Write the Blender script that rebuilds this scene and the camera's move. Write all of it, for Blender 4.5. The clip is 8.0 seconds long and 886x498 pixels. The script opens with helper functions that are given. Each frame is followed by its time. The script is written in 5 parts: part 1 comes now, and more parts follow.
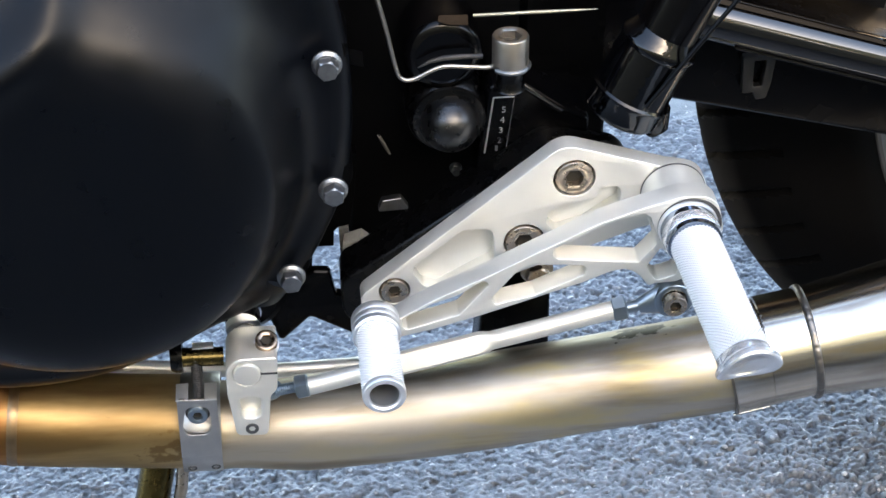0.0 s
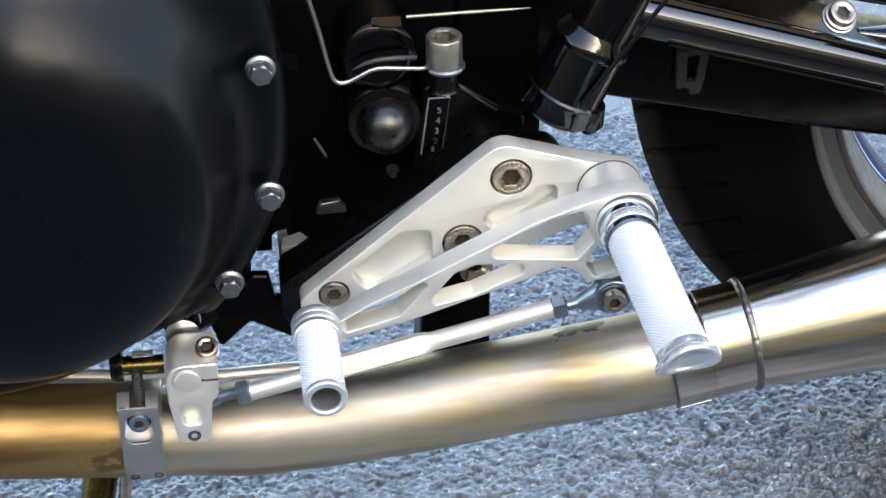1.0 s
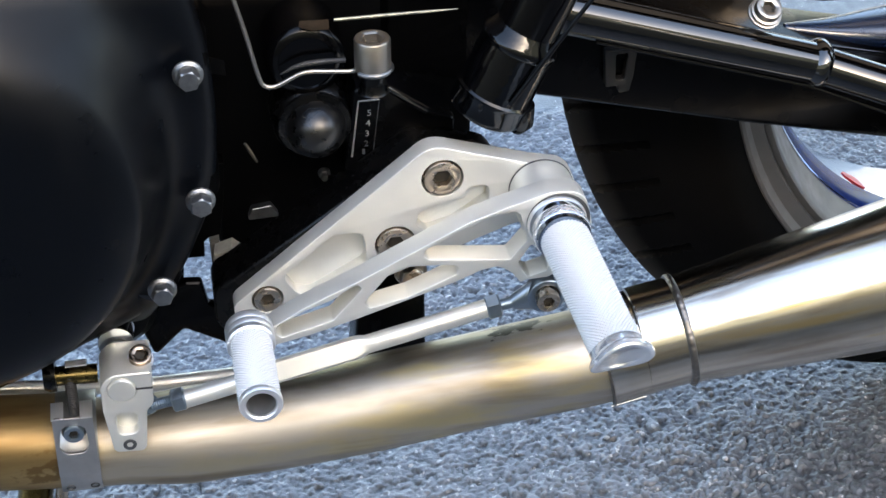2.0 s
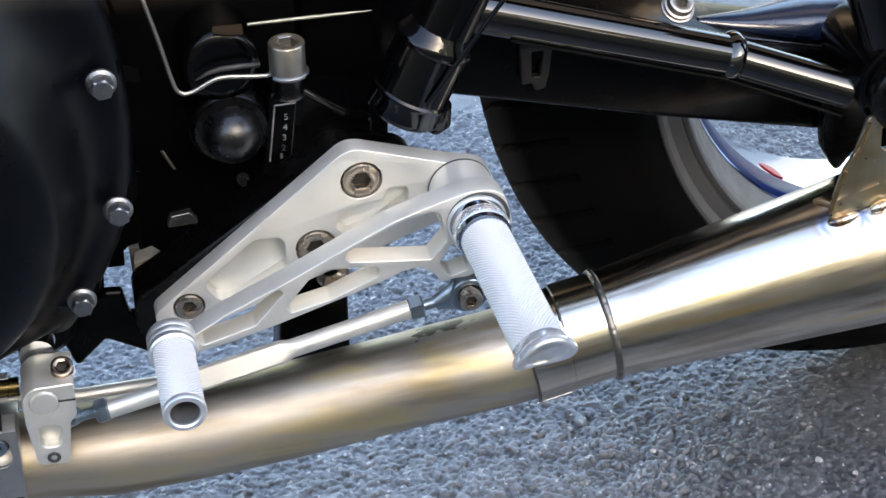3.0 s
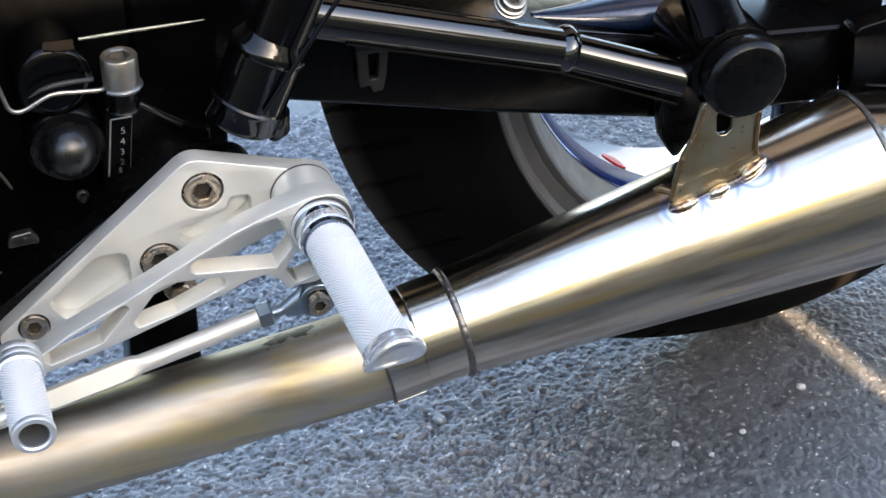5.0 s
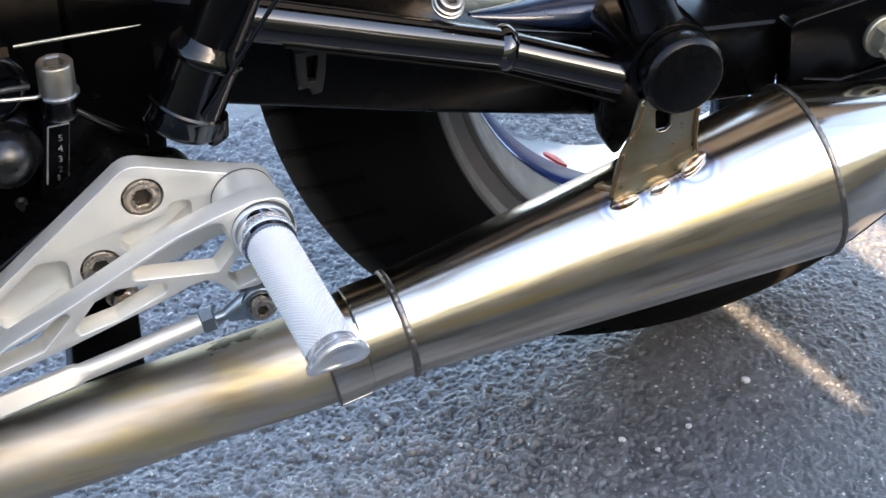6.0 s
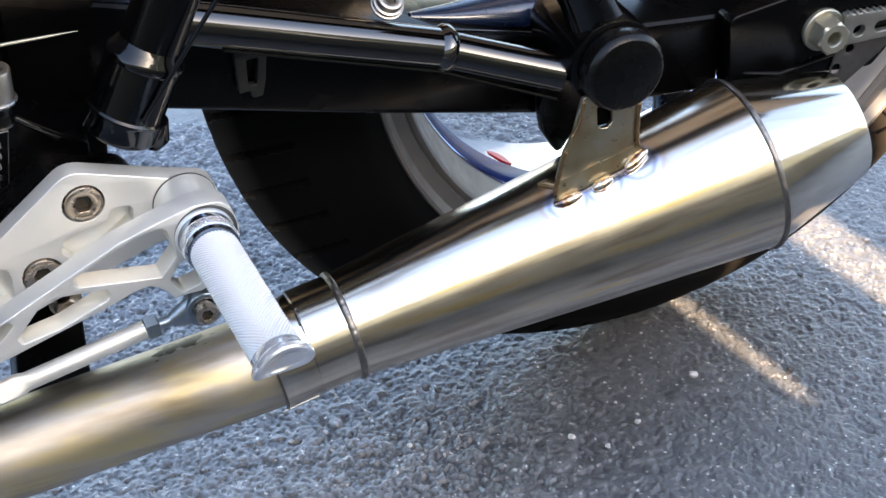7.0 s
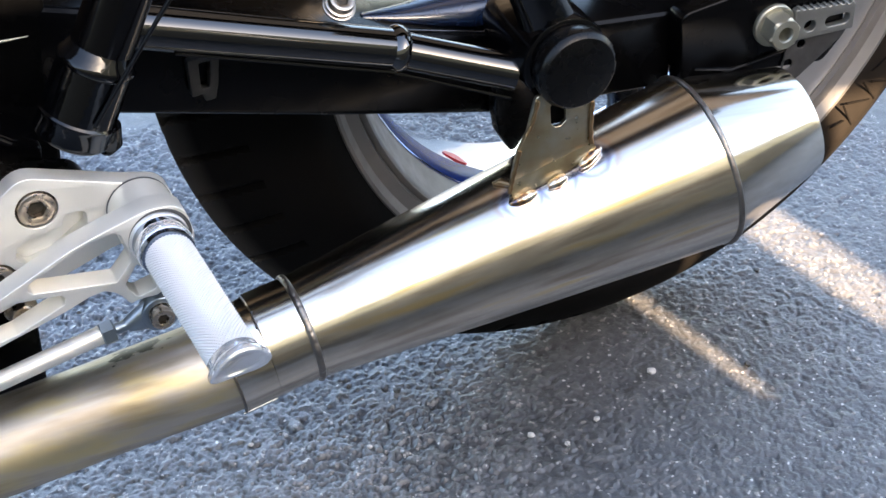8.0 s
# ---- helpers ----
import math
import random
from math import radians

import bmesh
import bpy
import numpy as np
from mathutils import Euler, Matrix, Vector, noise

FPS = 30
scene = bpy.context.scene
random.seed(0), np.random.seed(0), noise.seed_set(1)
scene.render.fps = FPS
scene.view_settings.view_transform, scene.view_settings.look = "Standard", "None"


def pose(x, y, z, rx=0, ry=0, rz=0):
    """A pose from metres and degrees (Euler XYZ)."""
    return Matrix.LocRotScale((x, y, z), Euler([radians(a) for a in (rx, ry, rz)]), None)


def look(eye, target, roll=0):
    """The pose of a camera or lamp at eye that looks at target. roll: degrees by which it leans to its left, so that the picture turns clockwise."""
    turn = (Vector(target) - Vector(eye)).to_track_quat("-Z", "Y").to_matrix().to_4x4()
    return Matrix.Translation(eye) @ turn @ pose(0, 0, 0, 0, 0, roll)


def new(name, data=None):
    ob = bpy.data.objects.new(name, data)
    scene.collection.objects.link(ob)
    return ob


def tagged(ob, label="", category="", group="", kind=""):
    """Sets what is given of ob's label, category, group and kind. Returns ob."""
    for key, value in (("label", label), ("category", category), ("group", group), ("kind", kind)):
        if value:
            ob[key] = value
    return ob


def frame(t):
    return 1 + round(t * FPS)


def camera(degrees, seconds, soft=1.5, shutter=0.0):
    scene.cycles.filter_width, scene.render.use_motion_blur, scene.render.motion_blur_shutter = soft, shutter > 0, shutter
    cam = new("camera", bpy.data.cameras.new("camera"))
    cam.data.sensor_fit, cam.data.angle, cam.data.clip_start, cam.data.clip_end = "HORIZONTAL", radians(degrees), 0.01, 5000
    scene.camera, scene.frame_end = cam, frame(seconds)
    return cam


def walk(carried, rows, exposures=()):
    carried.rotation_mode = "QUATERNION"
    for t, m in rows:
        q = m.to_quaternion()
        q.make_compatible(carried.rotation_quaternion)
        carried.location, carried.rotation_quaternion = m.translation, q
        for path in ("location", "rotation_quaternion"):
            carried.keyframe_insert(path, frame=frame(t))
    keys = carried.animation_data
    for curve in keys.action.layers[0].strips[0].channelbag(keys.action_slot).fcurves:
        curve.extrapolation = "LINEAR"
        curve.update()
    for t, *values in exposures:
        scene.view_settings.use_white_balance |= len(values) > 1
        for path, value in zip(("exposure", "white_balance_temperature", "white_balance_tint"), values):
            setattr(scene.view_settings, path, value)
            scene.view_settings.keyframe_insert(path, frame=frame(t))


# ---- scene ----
cam = camera(27.1, 8.0)
PATH = [
    (0, (-0.12083, -0.65060, 0.77481), (-0.05658, -0.00349, 0.30885), -0.275),
    (0.5, (-0.11979, -0.65007, 0.77504), (-0.04517, -0.00424, 0.30884), -0.203),
    (1, (-0.11825, -0.65013, 0.77546), (-0.03001, -0.00616, 0.30907), -0.356),
    (1.5, (-0.11689, -0.65018, 0.77523), (-0.01550, -0.00795, 0.30912), -0.298),
    (3, (-0.11227, -0.65015, 0.77516), (0.03276, -0.01622, 0.30922), -0.294),
    (3.5, (-0.11072, -0.65015, 0.77546), (0.05209, -0.02063, 0.30941), -0.338),
    (4, (-0.10954, -0.65023, 0.77531), (0.06703, -0.02428, 0.30946), -0.196),
    (4.5, (-0.10770, -0.65055, 0.77526), (0.08192, -0.02841, 0.30945), -0.258),
    (5, (-0.10649, -0.65216, 0.77547), (0.09738, -0.03413, 0.31021), -0.157),
    (6.5, (-0.10310, -0.65240, 0.77580), (0.13268, -0.04609, 0.31019), -0.147),
    (7, (-0.10169, -0.65258, 0.77539), (0.14426, -0.05019, 0.30995), -0.160),
    (7.5, (-0.10102, -0.65354, 0.77565), (0.15194, -0.05397, 0.31034), -0.172),
    (8, (-0.10035, -0.65394, 0.77520), (0.16190, -0.05811, 0.31022), -0.163),
]
STOPS, KELVIN, TINT = 3.67, 7190.0, 9.5
walk(cam, [(t, look(eye, target, roll)) for t, eye, target, roll in PATH], exposures=[(t, STOPS + more, KELVIN + warm, TINT + hue) for t, more, warm, hue in ((0.0, 0.22, 0, 0), (1.5, 0.08, -60, 0), (3.0, -0.10, -100, 1), (5.0, -0.12, -120, 1), (6.5, -0.10, -170, 2), (8.0, -0.04, -150, 2.5))])

# ---- light: open shade under a clear sky, low sun behind an added, unseen wall ----
SUN_EL, SUN_DIR = radians(30), Vector((0.212, -0.977, 0)).normalized()
world = bpy.data.worlds.new("world")
scene.world = world
world.use_nodes = True
wn = world.node_tree
sky = wn.nodes.new("ShaderNodeTexSky")
sky.sky_type, sky.sun_disc, sky.sun_elevation = "NISHITA", False, SUN_EL
sky.sun_rotation = math.atan2(SUN_DIR.x, SUN_DIR.y)
sky.dust_density = 2.0
wn.links.new(sky.outputs[0], wn.nodes["Background"].inputs[0])
wn.nodes["Background"].inputs[1].default_value = 0.115
sun = new("sun", bpy.data.lights.new("sun", "SUN"))
sun.data.energy, sun.data.angle, sun.data.color = 5.0, radians(0.5), (1.0, 0.80, 0.58)
to_sun = SUN_DIR * math.cos(SUN_EL) + Vector((0, 0, math.sin(SUN_EL)))
sun.matrix_world = look(to_sun * 8, (0, 0, 0))


# ---- materials ----
class Mat:
    """A node material round one Principled shader."""

    def __init__(self, name, color, rough, metal=0.0, **more):
        self.m = bpy.data.materials.new(name)
        self.m.use_nodes = True
        self.t = self.m.node_tree
        self.b = self.t.nodes["Principled BSDF"]
        self.b.inputs["Base Color"].default_value = (*color, 1)
        self.b.inputs["Roughness"].default_value = rough
        self.b.inputs["Metallic"].default_value = metal
        for key, value in more.items():
            self.b.inputs[key.replace("_", " ")].default_value = value
        self.color, self.rough = color, rough
        self.co = self.t.nodes.new("ShaderNodeTexCoord").outputs["Object"]

    def node(self, kind, **inputs):
        n = self.t.nodes.new(kind)
        for key, value in inputs.items():
            n.inputs[key].default_value = value
        return n

    def link(self, a, b):
        self.t.links.new(a, b)

    def noise(self, scale, detail=4.0, stretch=(1, 1, 1), tilt=0.0):
        """tilt: degrees by which the stretched axis rises from x towards z."""
        n = self.node("ShaderNodeTexNoise", Scale=scale, Detail=detail)
        mp = self.node("ShaderNodeMapping")
        mp.inputs["Scale"].default_value = stretch
        turned = self.node("ShaderNodeMapping")
        turned.inputs["Rotation"].default_value = (0, radians(tilt), 0)
        self.link(self.co, turned.inputs["Vector"])
        self.link(turned.outputs[0], mp.inputs["Vector"])
        self.link(mp.outputs[0], n.inputs["Vector"])
        return n.outputs["Fac"]

    def ramp(self, fac, stops):
        r = self.node("ShaderNodeValToRGB")
        e = r.color_ramp.elements
        while len(e) < len(stops):
            e.new(0.5)
        for el, (at, c) in zip(e, stops):
            el.position, el.color = at, (*c, 1) if len(c) == 3 else c
        self.link(fac, r.inputs[0])
        return r.outputs[0]

    def mix(self, fac, a, b):
        n = self.node("ShaderNodeMix")
        n.data_type = "RGBA"
        for socket, value in ((n.inputs[0], fac), (n.inputs[6], a), (n.inputs[7], b)):
            if isinstance(value, bpy.types.NodeSocket):
                self.link(value, socket)
            else:
                socket.default_value = value if isinstance(value, float) else (*value, 1)
        return n.outputs[2]

    def base(self, socket):
        self.link(socket, self.b.inputs["Base Color"])
        return self

    def roughness(self, fac, low, high):
        n = self.node("ShaderNodeMapRange")
        n.inputs["To Min"].default_value, n.inputs["To Max"].default_value = low, high
        n.inputs["From Min"].default_value, n.inputs["From Max"].default_value = 0.3, 0.7
        self.link(fac, n.inputs["Value"])
        self.link(n.outputs[0], self.b.inputs["Roughness"])
        return self

    def bump(self, fac, strength, distance):
        n = self.node("ShaderNodeBump", Strength=strength, Distance=distance)
        self.link(fac, n.inputs["Height"])
        self.link(n.outputs[0], self.b.inputs["Normal"])
        return self

    def worn(self, spread, scale, fine, bump=0.1, dist=0.0002):
        """Colour and gloss that vary at two scales."""
        dark = tuple(c * (1 - spread) for c in self.color)
        self.base(self.mix(self.noise(scale), dark, tuple(min(1, c * (1 + spread * 0.5)) for c in self.color)))
        self.roughness(self.noise(scale * 2.3), self.rough * 0.8, min(1, self.rough * 1.25))
        return self.bump(self.noise(fine, 2), bump, dist)


alu = Mat("satin_aluminium", (0.63, 0.62, 0.57), 0.46, 0.72).worn(0.05, 40, 2500, 0.10, 0.0001).m
alu_bright = Mat("machined_aluminium", (0.74, 0.74, 0.74), 0.34, 0.85).worn(0.03, 40, 3000, 0.04, 0.0001).m
peg_alu = Mat("bright_knurled_aluminium", (0.50, 0.49, 0.475), 0.38, 0.40).worn(0.03, 40, 3000, 0.04, 0.0001).m
cap_polish = Mat("polished_aluminium", (0.80, 0.81, 0.83), 0.22, 0.8).worn(0.03, 40, 900, 0.03, 0.0001).m
chrome = Mat("bright_plating", (0.62, 0.64, 0.67), 0.12, 1.0).worn(0.04, 40, 900, 0.03, 0.0001).m
# plating with dark blue reflections painted into its colour
dark_chrome = Mat("plating_with_dark_reflections", (0.28, 0.32, 0.39), 0.13, 1.0).worn(0.1, 60, 900, 0.03, 0.0001).m
zinc = Mat("zinc_plating", (0.25, 0.30, 0.345), 0.36, 1.0).worn(0.15, 120, 1500, 0.1, 0.0001).m
bolt_steel = Mat("stainless_bolt", (0.44, 0.37, 0.30), 0.28, 1.0).worn(0.12, 90, 1500, 0.03, 0.0001).m
copper_bolt = Mat("browned_steel_bolt", (0.30, 0.225, 0.165), 0.25, 1.0).worn(0.2, 90, 1500, 0.03, 0.0001).m
tall_steel = Mat("brushed_bolt_steel", (0.36, 0.33, 0.29), 0.36, 1.0).worn(0.15, 150, 1500, 0.1, 0.0001).m
blue_gloss = Mat("deep_blue_gloss", (0.0006, 0.012, 0.085), 0.20, 0.0, Specular_IOR_Level=0.10).worn(0.15, 60, 900, 0.02, 0.0001).m
clip_dull = Mat("dull_black_plate", (0.003, 0.003, 0.003), 0.5, 0.1).worn(0.3, 90, 1200).m
backing_grey = Mat("dusty_grey_plate", (0.022, 0.021, 0.021), 0.6, 0.2).worn(0.3, 90, 1200).m
seam_brown = Mat("browned_seam", (0.26, 0.17, 0.09), 0.36, 1.0).worn(0.4, 200, 900, 0.2, 0.0002).m
bar_brown = Mat("dark_brown_rubber", (0.0040, 0.0030, 0.0022), 0.9, 0.0, Specular_IOR_Level=0.05).worn(0.3, 90, 900).m
# shade inside bolt sockets, as a dark colour
socket_dark = Mat("recess_shade", (0.018, 0.014, 0.008), 0.6, 0.2).worn(0.4, 400, 1500).m
hex_plate = Mat("dull_bolt_plating", (0.20, 0.205, 0.21), 0.42, 1.0).worn(0.5, 260, 1500, 0.25, 0.0002).m
band_steel = Mat("dull_band_steel", (0.42, 0.41, 0.39), 0.42, 1.0).worn(0.15, 120, 1800).m
brass = Mat("yellow_zinc", (0.10, 0.076, 0.030), 0.27, 1.0).worn(0.5, 110, 1200).m
stained = Mat("brown_stained_metal", (0.016, 0.011, 0.007), 0.8, 0.0, Specular_IOR_Level=0.06).worn(0.6, 220, 900, 0.3, 0.0003).m
red_glint = Mat("red_glint", (0.45, 0.012, 0.015), 0.3).worn(0.15, 90, 900, 0.02, 0.0001).m
paint_black = Mat("gloss_black_paint", (0.0008, 0.0008, 0.0010), 0.06, 0.0, Specular_IOR_Level=0.95).worn(0.2, 30, 500, 0.06, 0.0002).m
engine_black = Mat("satin_black_coating", (0.0009, 0.0013, 0.0022), 0.33, 0.0, Specular_IOR_Level=0.13).worn(0.25, 25, 1800, 0.10, 0.0002).m
cap_black = Mat("matt_black_plastic", (0.0012, 0.0012, 0.0013), 0.27, 0.0, Specular_IOR_Level=0.18).worn(0.25, 60, 1500, 0.2, 0.0002).m
rubber_plug = Mat("smooth_black_rubber", (0.0022, 0.0023, 0.0026), 0.29, 0.0, Specular_IOR_Level=0.5).worn(0.2, 80, 1500, 0.1, 0.0002).m
adjuster_grey = Mat("dull_adjuster_plating", (0.18, 0.18, 0.165), 0.42, 0.8).worn(0.15, 60, 1500, 0.05, 0.0001).m
nut_olive = Mat("olive_nut_plating", (0.25, 0.245, 0.20), 0.42, 0.8).worn(0.15, 60, 1500, 0.05, 0.0001).m
rim_silver = Mat("silver_wheel_paint", (0.125, 0.112, 0.099), 0.46, 0.35).worn(0.12, 40, 1500, 0.08, 0.0001).m
white_ink = Mat("white_print", (0.13, 0.13, 0.127), 0.5).m
grey_ink = Mat("dull_print", (0.03, 0.031, 0.033), 0.5).m
# dark steel, and the painted shade of gaps and recesses
slot_dark = Mat("dark_steel_and_shade", (0.05, 0.05, 0.05), 0.6, 0.4).m
plate_grey = Mat("dull_grey_plate", (0.32, 0.33, 0.34), 0.45, 0.8).worn(0.2, 120, 1500).m

dull_nut = Mat("dull_pale_plating", (0.19, 0.18, 0.15), 0.6, 0.3).worn(0.2, 200, 900).m
dull_grey = Mat("dirty_grey_casting", (0.045, 0.042, 0.035), 0.7).worn(0.3, 200, 900).m
seat_vinyl = Mat("navy_black_seat_vinyl", (0.004, 0.005, 0.009), 0.7, 0.0, Specular_IOR_Level=0.15).worn(0.2, 30, 900, 0.1, 0.0003).m
collar_black = Mat("gloss_collar_paint", (0.0007, 0.0008, 0.0011), 0.10, 0.0, Specular_IOR_Level=0.34).worn(0.2, 60, 260, 0.25, 0.0004).m
tube_black = Mat("dark_tube_paint", (0.0008, 0.0008, 0.0010), 0.16, 0.0, Specular_IOR_Level=0.16).worn(0.2, 30, 500, 0.06, 0.0002).m
rail_black = Mat("gloss_rail_paint", (0.0009, 0.0009, 0.0011), 0.09, 0.0, IOR=1.62).worn(0.2, 30, 500, 0.06, 0.0002).m
# blue base paints the sky's reflection into the black guard
guard_black = Mat("guard_paint_sky_tint", (0.004, 0.011, 0.030), 0.25, 0.0, IOR=1.8).worn(0.2, 30, 500, 0.06, 0.0002).m
satin_black = Mat("satin_black_paint", (0.0009, 0.0009, 0.0011), 0.24, 0.0, Specular_IOR_Level=0.09).worn(0.2, 30, 900, 0.06, 0.0002).m
# black castings; also the painted shade behind the bracket hole
shade_black = Mat("black_casting_and_shade", (0.0008, 0.0008, 0.0009), 0.45, 0.0, Specular_IOR_Level=0.03).worn(0.3, 60, 900, 0.2, 0.0003).m

# heat-tinted brushed exhaust tube: gold towards the engine, paler to the rear
mk = Mat("brushed_heat_tinted_steel", (0.6, 0.55, 0.45), 0.30, 1.0)
sep = mk.node("ShaderNodeSeparateXYZ")
mk.link(mk.co, sep.inputs[0])
along = mk.node("ShaderNodeMapRange")
along.inputs["From Min"].default_value, along.inputs["From Max"].default_value = -0.30, 0.12
mk.link(sep.outputs["X"], along.inputs["Value"])
tint = mk.ramp(along.outputs[0], [(0.0, (0.36, 0.10, 0.025)), (0.085, (0.40, 0.16, 0.04)), (0.12, (0.31, 0.195, 0.075)), (0.28, (0.34, 0.235, 0.105)), (0.34, (0.47, 0.41, 0.325)), (0.6, (0.47, 0.425, 0.36)), (0.9, (0.48, 0.45, 0.41))])
gold = mk.mix(mk.ramp(mk.noise(34, 4, (0.6, 2.2, 2.2)), [(0.50, (0, 0, 0)), (0.66, (1, 1, 1))]), (0.405, 0.37, 0.315), (0.52, 0.425, 0.21))
fade = mk.node("ShaderNodeMapRange")
fade.inputs["To Min"].default_value, fade.inputs["To Max"].default_value = 0.05, 0.80
fade.inputs["From Min"].default_value, fade.inputs["From Max"].default_value = -0.19, 0.0
mk.link(sep.outputs["X"], fade.inputs["Value"])
burn = mk.node("ShaderNodeVectorMath")
burn.operation = "DISTANCE"
mk.link(mk.co, burn.inputs[0])
burn.inputs[1].default_value = (-0.1855, -0.0060, 0.2045)
near = mk.node("ShaderNodeMapRange")
near.inputs["From Min"].default_value, near.inputs["From Max"].default_value = 0.004, 0.022
near.inputs["To Min"].default_value, near.inputs["To Max"].default_value = 0.20, -0.22
mk.link(burn.outputs["Value"], near.inputs["Value"])
spots = mk.node("ShaderNodeMath")
mk.link(mk.noise(300, 5, (0.6, 1, 1)), spots.inputs[0])
mk.link(near.outputs[0], spots.inputs[1])
splash = mk.ramp(spots.outputs[0], [(0.58, (0, 0, 0)), (0.68, (0.75, 0.75, 0.75))])
dent = mk.node("ShaderNodeVectorMath")
dent.operation = "DISTANCE"
squash = mk.node("ShaderNodeMapping")
squash.inputs["Scale"].default_value = (0.35, 1, 1)
mk.link(mk.co, squash.inputs["Vector"])
mk.link(squash.outputs[0], dent.inputs[0])
dent.inputs[1].default_value = (0.0390 * 0.35, 0.0195, 0.2366)
rub = mk.node("ShaderNodeMapRange")
rub.inputs["From Min"].default_value, rub.inputs["From Max"].default_value = 0.001, 0.0085
rub.inputs["To Min"].default_value, rub.inputs["To Max"].default_value = 0.22, -0.25
mk.link(dent.outputs["Value"], rub.inputs["Value"])
marks = mk.node("ShaderNodeMath")
mk.link(mk.noise(330, 4, (0.5, 1, 1)), marks.inputs[0])
mk.link(rub.outputs[0], marks.inputs[1])
scuff = mk.ramp(marks.outputs[0], [(0.50, (0, 0, 0)), (0.58, (0.9, 0.9, 0.9))])
brushed = mk.node("ShaderNodeMix")
brushed.data_type, brushed.blend_type = "RGBA", "MULTIPLY"
brushed.inputs[0].default_value = 1.0
mk.link(mk.mix(fade.outputs[0], tint, gold), brushed.inputs[6])
mk.link(mk.ramp(mk.noise(75, 5, (0.12, 1, 1)), [(0.38, (0.58, 0.53, 0.46)), (0.58, (1.0, 1.0, 1.0))]), brushed.inputs[7])
mk.base(mk.mix(scuff, mk.mix(splash, brushed.outputs[2], (0.15, 0.085, 0.03)), (0.035, 0.030, 0.022)))
mk.roughness(mk.noise(45, 5, (0.3, 0.8, 0.8)), 0.40, 0.55)
mk.bump(mk.noise(420, 6, (0.35, 1, 1)), 0.16, 0.00012)
pipe_steel = mk.m

mk = Mat("polished_brushed_steel", (0.66, 0.65, 0.63), 0.2, 1.0)
mk.roughness(mk.noise(260, 3, (0.06, 1, 1), 10.3), 0.155, 0.215)
mk.bump(mk.noise(1400, 2, (1, 0.06, 0.06)), 0.015, 0.00005)
heat = None
for spot in ((0.2290, -0.0010, 0.2826), (0.2470, -0.0016, 0.2882), (0.2660, 0.0010, 0.2955)):
    dist = mk.node("ShaderNodeVectorMath")
    dist.operation = "DISTANCE"
    mk.link(mk.co, dist.inputs[0])
    dist.inputs[1].default_value = spot
    if heat is None:
        heat = dist.outputs["Value"]
    else:
        low = mk.node("ShaderNodeMath")
        low.operation = "MINIMUM"
        mk.link(heat, low.inputs[0]), mk.link(dist.outputs["Value"], low.inputs[1])
        heat = low.outputs[0]
scaled = mk.node("ShaderNodeMath")
scaled.operation = "MULTIPLY"
scaled.inputs[1].default_value = 50.0
wobble = mk.node("ShaderNodeMath")
wobble.operation = "MULTIPLY_ADD"
wobble.inputs[1].default_value = 0.003
mk.link(mk.noise(130, 2), wobble.inputs[0]), mk.link(heat, wobble.inputs[2])
less = mk.node("ShaderNodeMath")
less.operation = "SUBTRACT"
less.inputs[1].default_value = 0.0015
mk.link(wobble.outputs[0], less.inputs[0]), mk.link(less.outputs[0], scaled.inputs[0])
halo = mk.ramp(scaled.outputs[0], [(0.22, (0.62, 0.60, 0.58)), (0.36, (0.70, 0.70, 0.74)), (0.46, (0.33, 0.31, 0.40)), (0.56, (0.58, 0.58, 0.62)), (0.66, (0.50, 0.38, 0.30)), (0.80, (0.53, 0.48, 0.42)), (0.95, (0.53, 0.47, 0.39))])
edge = mk.ramp(scaled.outputs[0], [(0.70, (0, 0, 0)), (0.95, (1, 1, 1))])
# gold and dark streaks along the axis: reflections painted into the steel
mk.base(mk.mix(edge, halo, mk.ramp(mk.noise(170, 4, (0.025, 1, 1), 10.3), [(0.34, (0.36, 0.305, 0.24)), (0.47, (0.52, 0.46, 0.385)), (0.56, (0.60, 0.545, 0.47)), (0.66, (0.66, 0.52, 0.31))])))
muffler_steel = mk.m
mk = Mat("mirror_steel", (0.55, 0.50, 0.44), 0.19, 1.0)
mk.base(mk.mix(mk.ramp(mk.noise(150, 4, (0.03, 1, 1), -4), [(0.36, (0, 0, 0)), (0.64, (1, 1, 1))]), (0.44, 0.385, 0.32), (0.58, 0.53, 0.47)))
mk.roughness(mk.noise(260, 3, (0.06, 1, 1), -4), 0.10, 0.16)
mk.bump(mk.noise(1200, 2), 0.02, 0.00005)
cone_steel = mk.m
weld_steel = Mat("weld_bead", (0.20, 0.18, 0.16), 0.40, 1.0).worn(0.35, 300, 900, 0.3, 0.0003).m

mk = Mat("straw_tinted_weld", (0.6, 0.5, 0.3), 0.25, 1.0)
mk.base(mk.ramp(mk.noise(240, 3), [(0.32, (0.10, 0.09, 0.13)), (0.43, (0.40, 0.22, 0.10)), (0.52, (0.56, 0.47, 0.36)), (0.66, (0.66, 0.66, 0.66))]))
mk.bump(mk.noise(400, 2), 0.35, 0.0005)
weld_tint = mk.m

mk = Mat("straw_tinted_plate", (0.5, 0.42, 0.24), 0.32, 1.0)
mk.base(mk.ramp(mk.noise(45, 3), [(0.3, (0.30, 0.21, 0.12)), (0.45, (0.38, 0.32, 0.20)), (0.7, (0.44, 0.42, 0.35))]))
mk.roughness(mk.noise(300), 0.26, 0.42)
straw_plate = mk.m

mk = Mat("glossy_rim_barrel", (0.66, 0.70, 0.78), 0.06, 1.0)
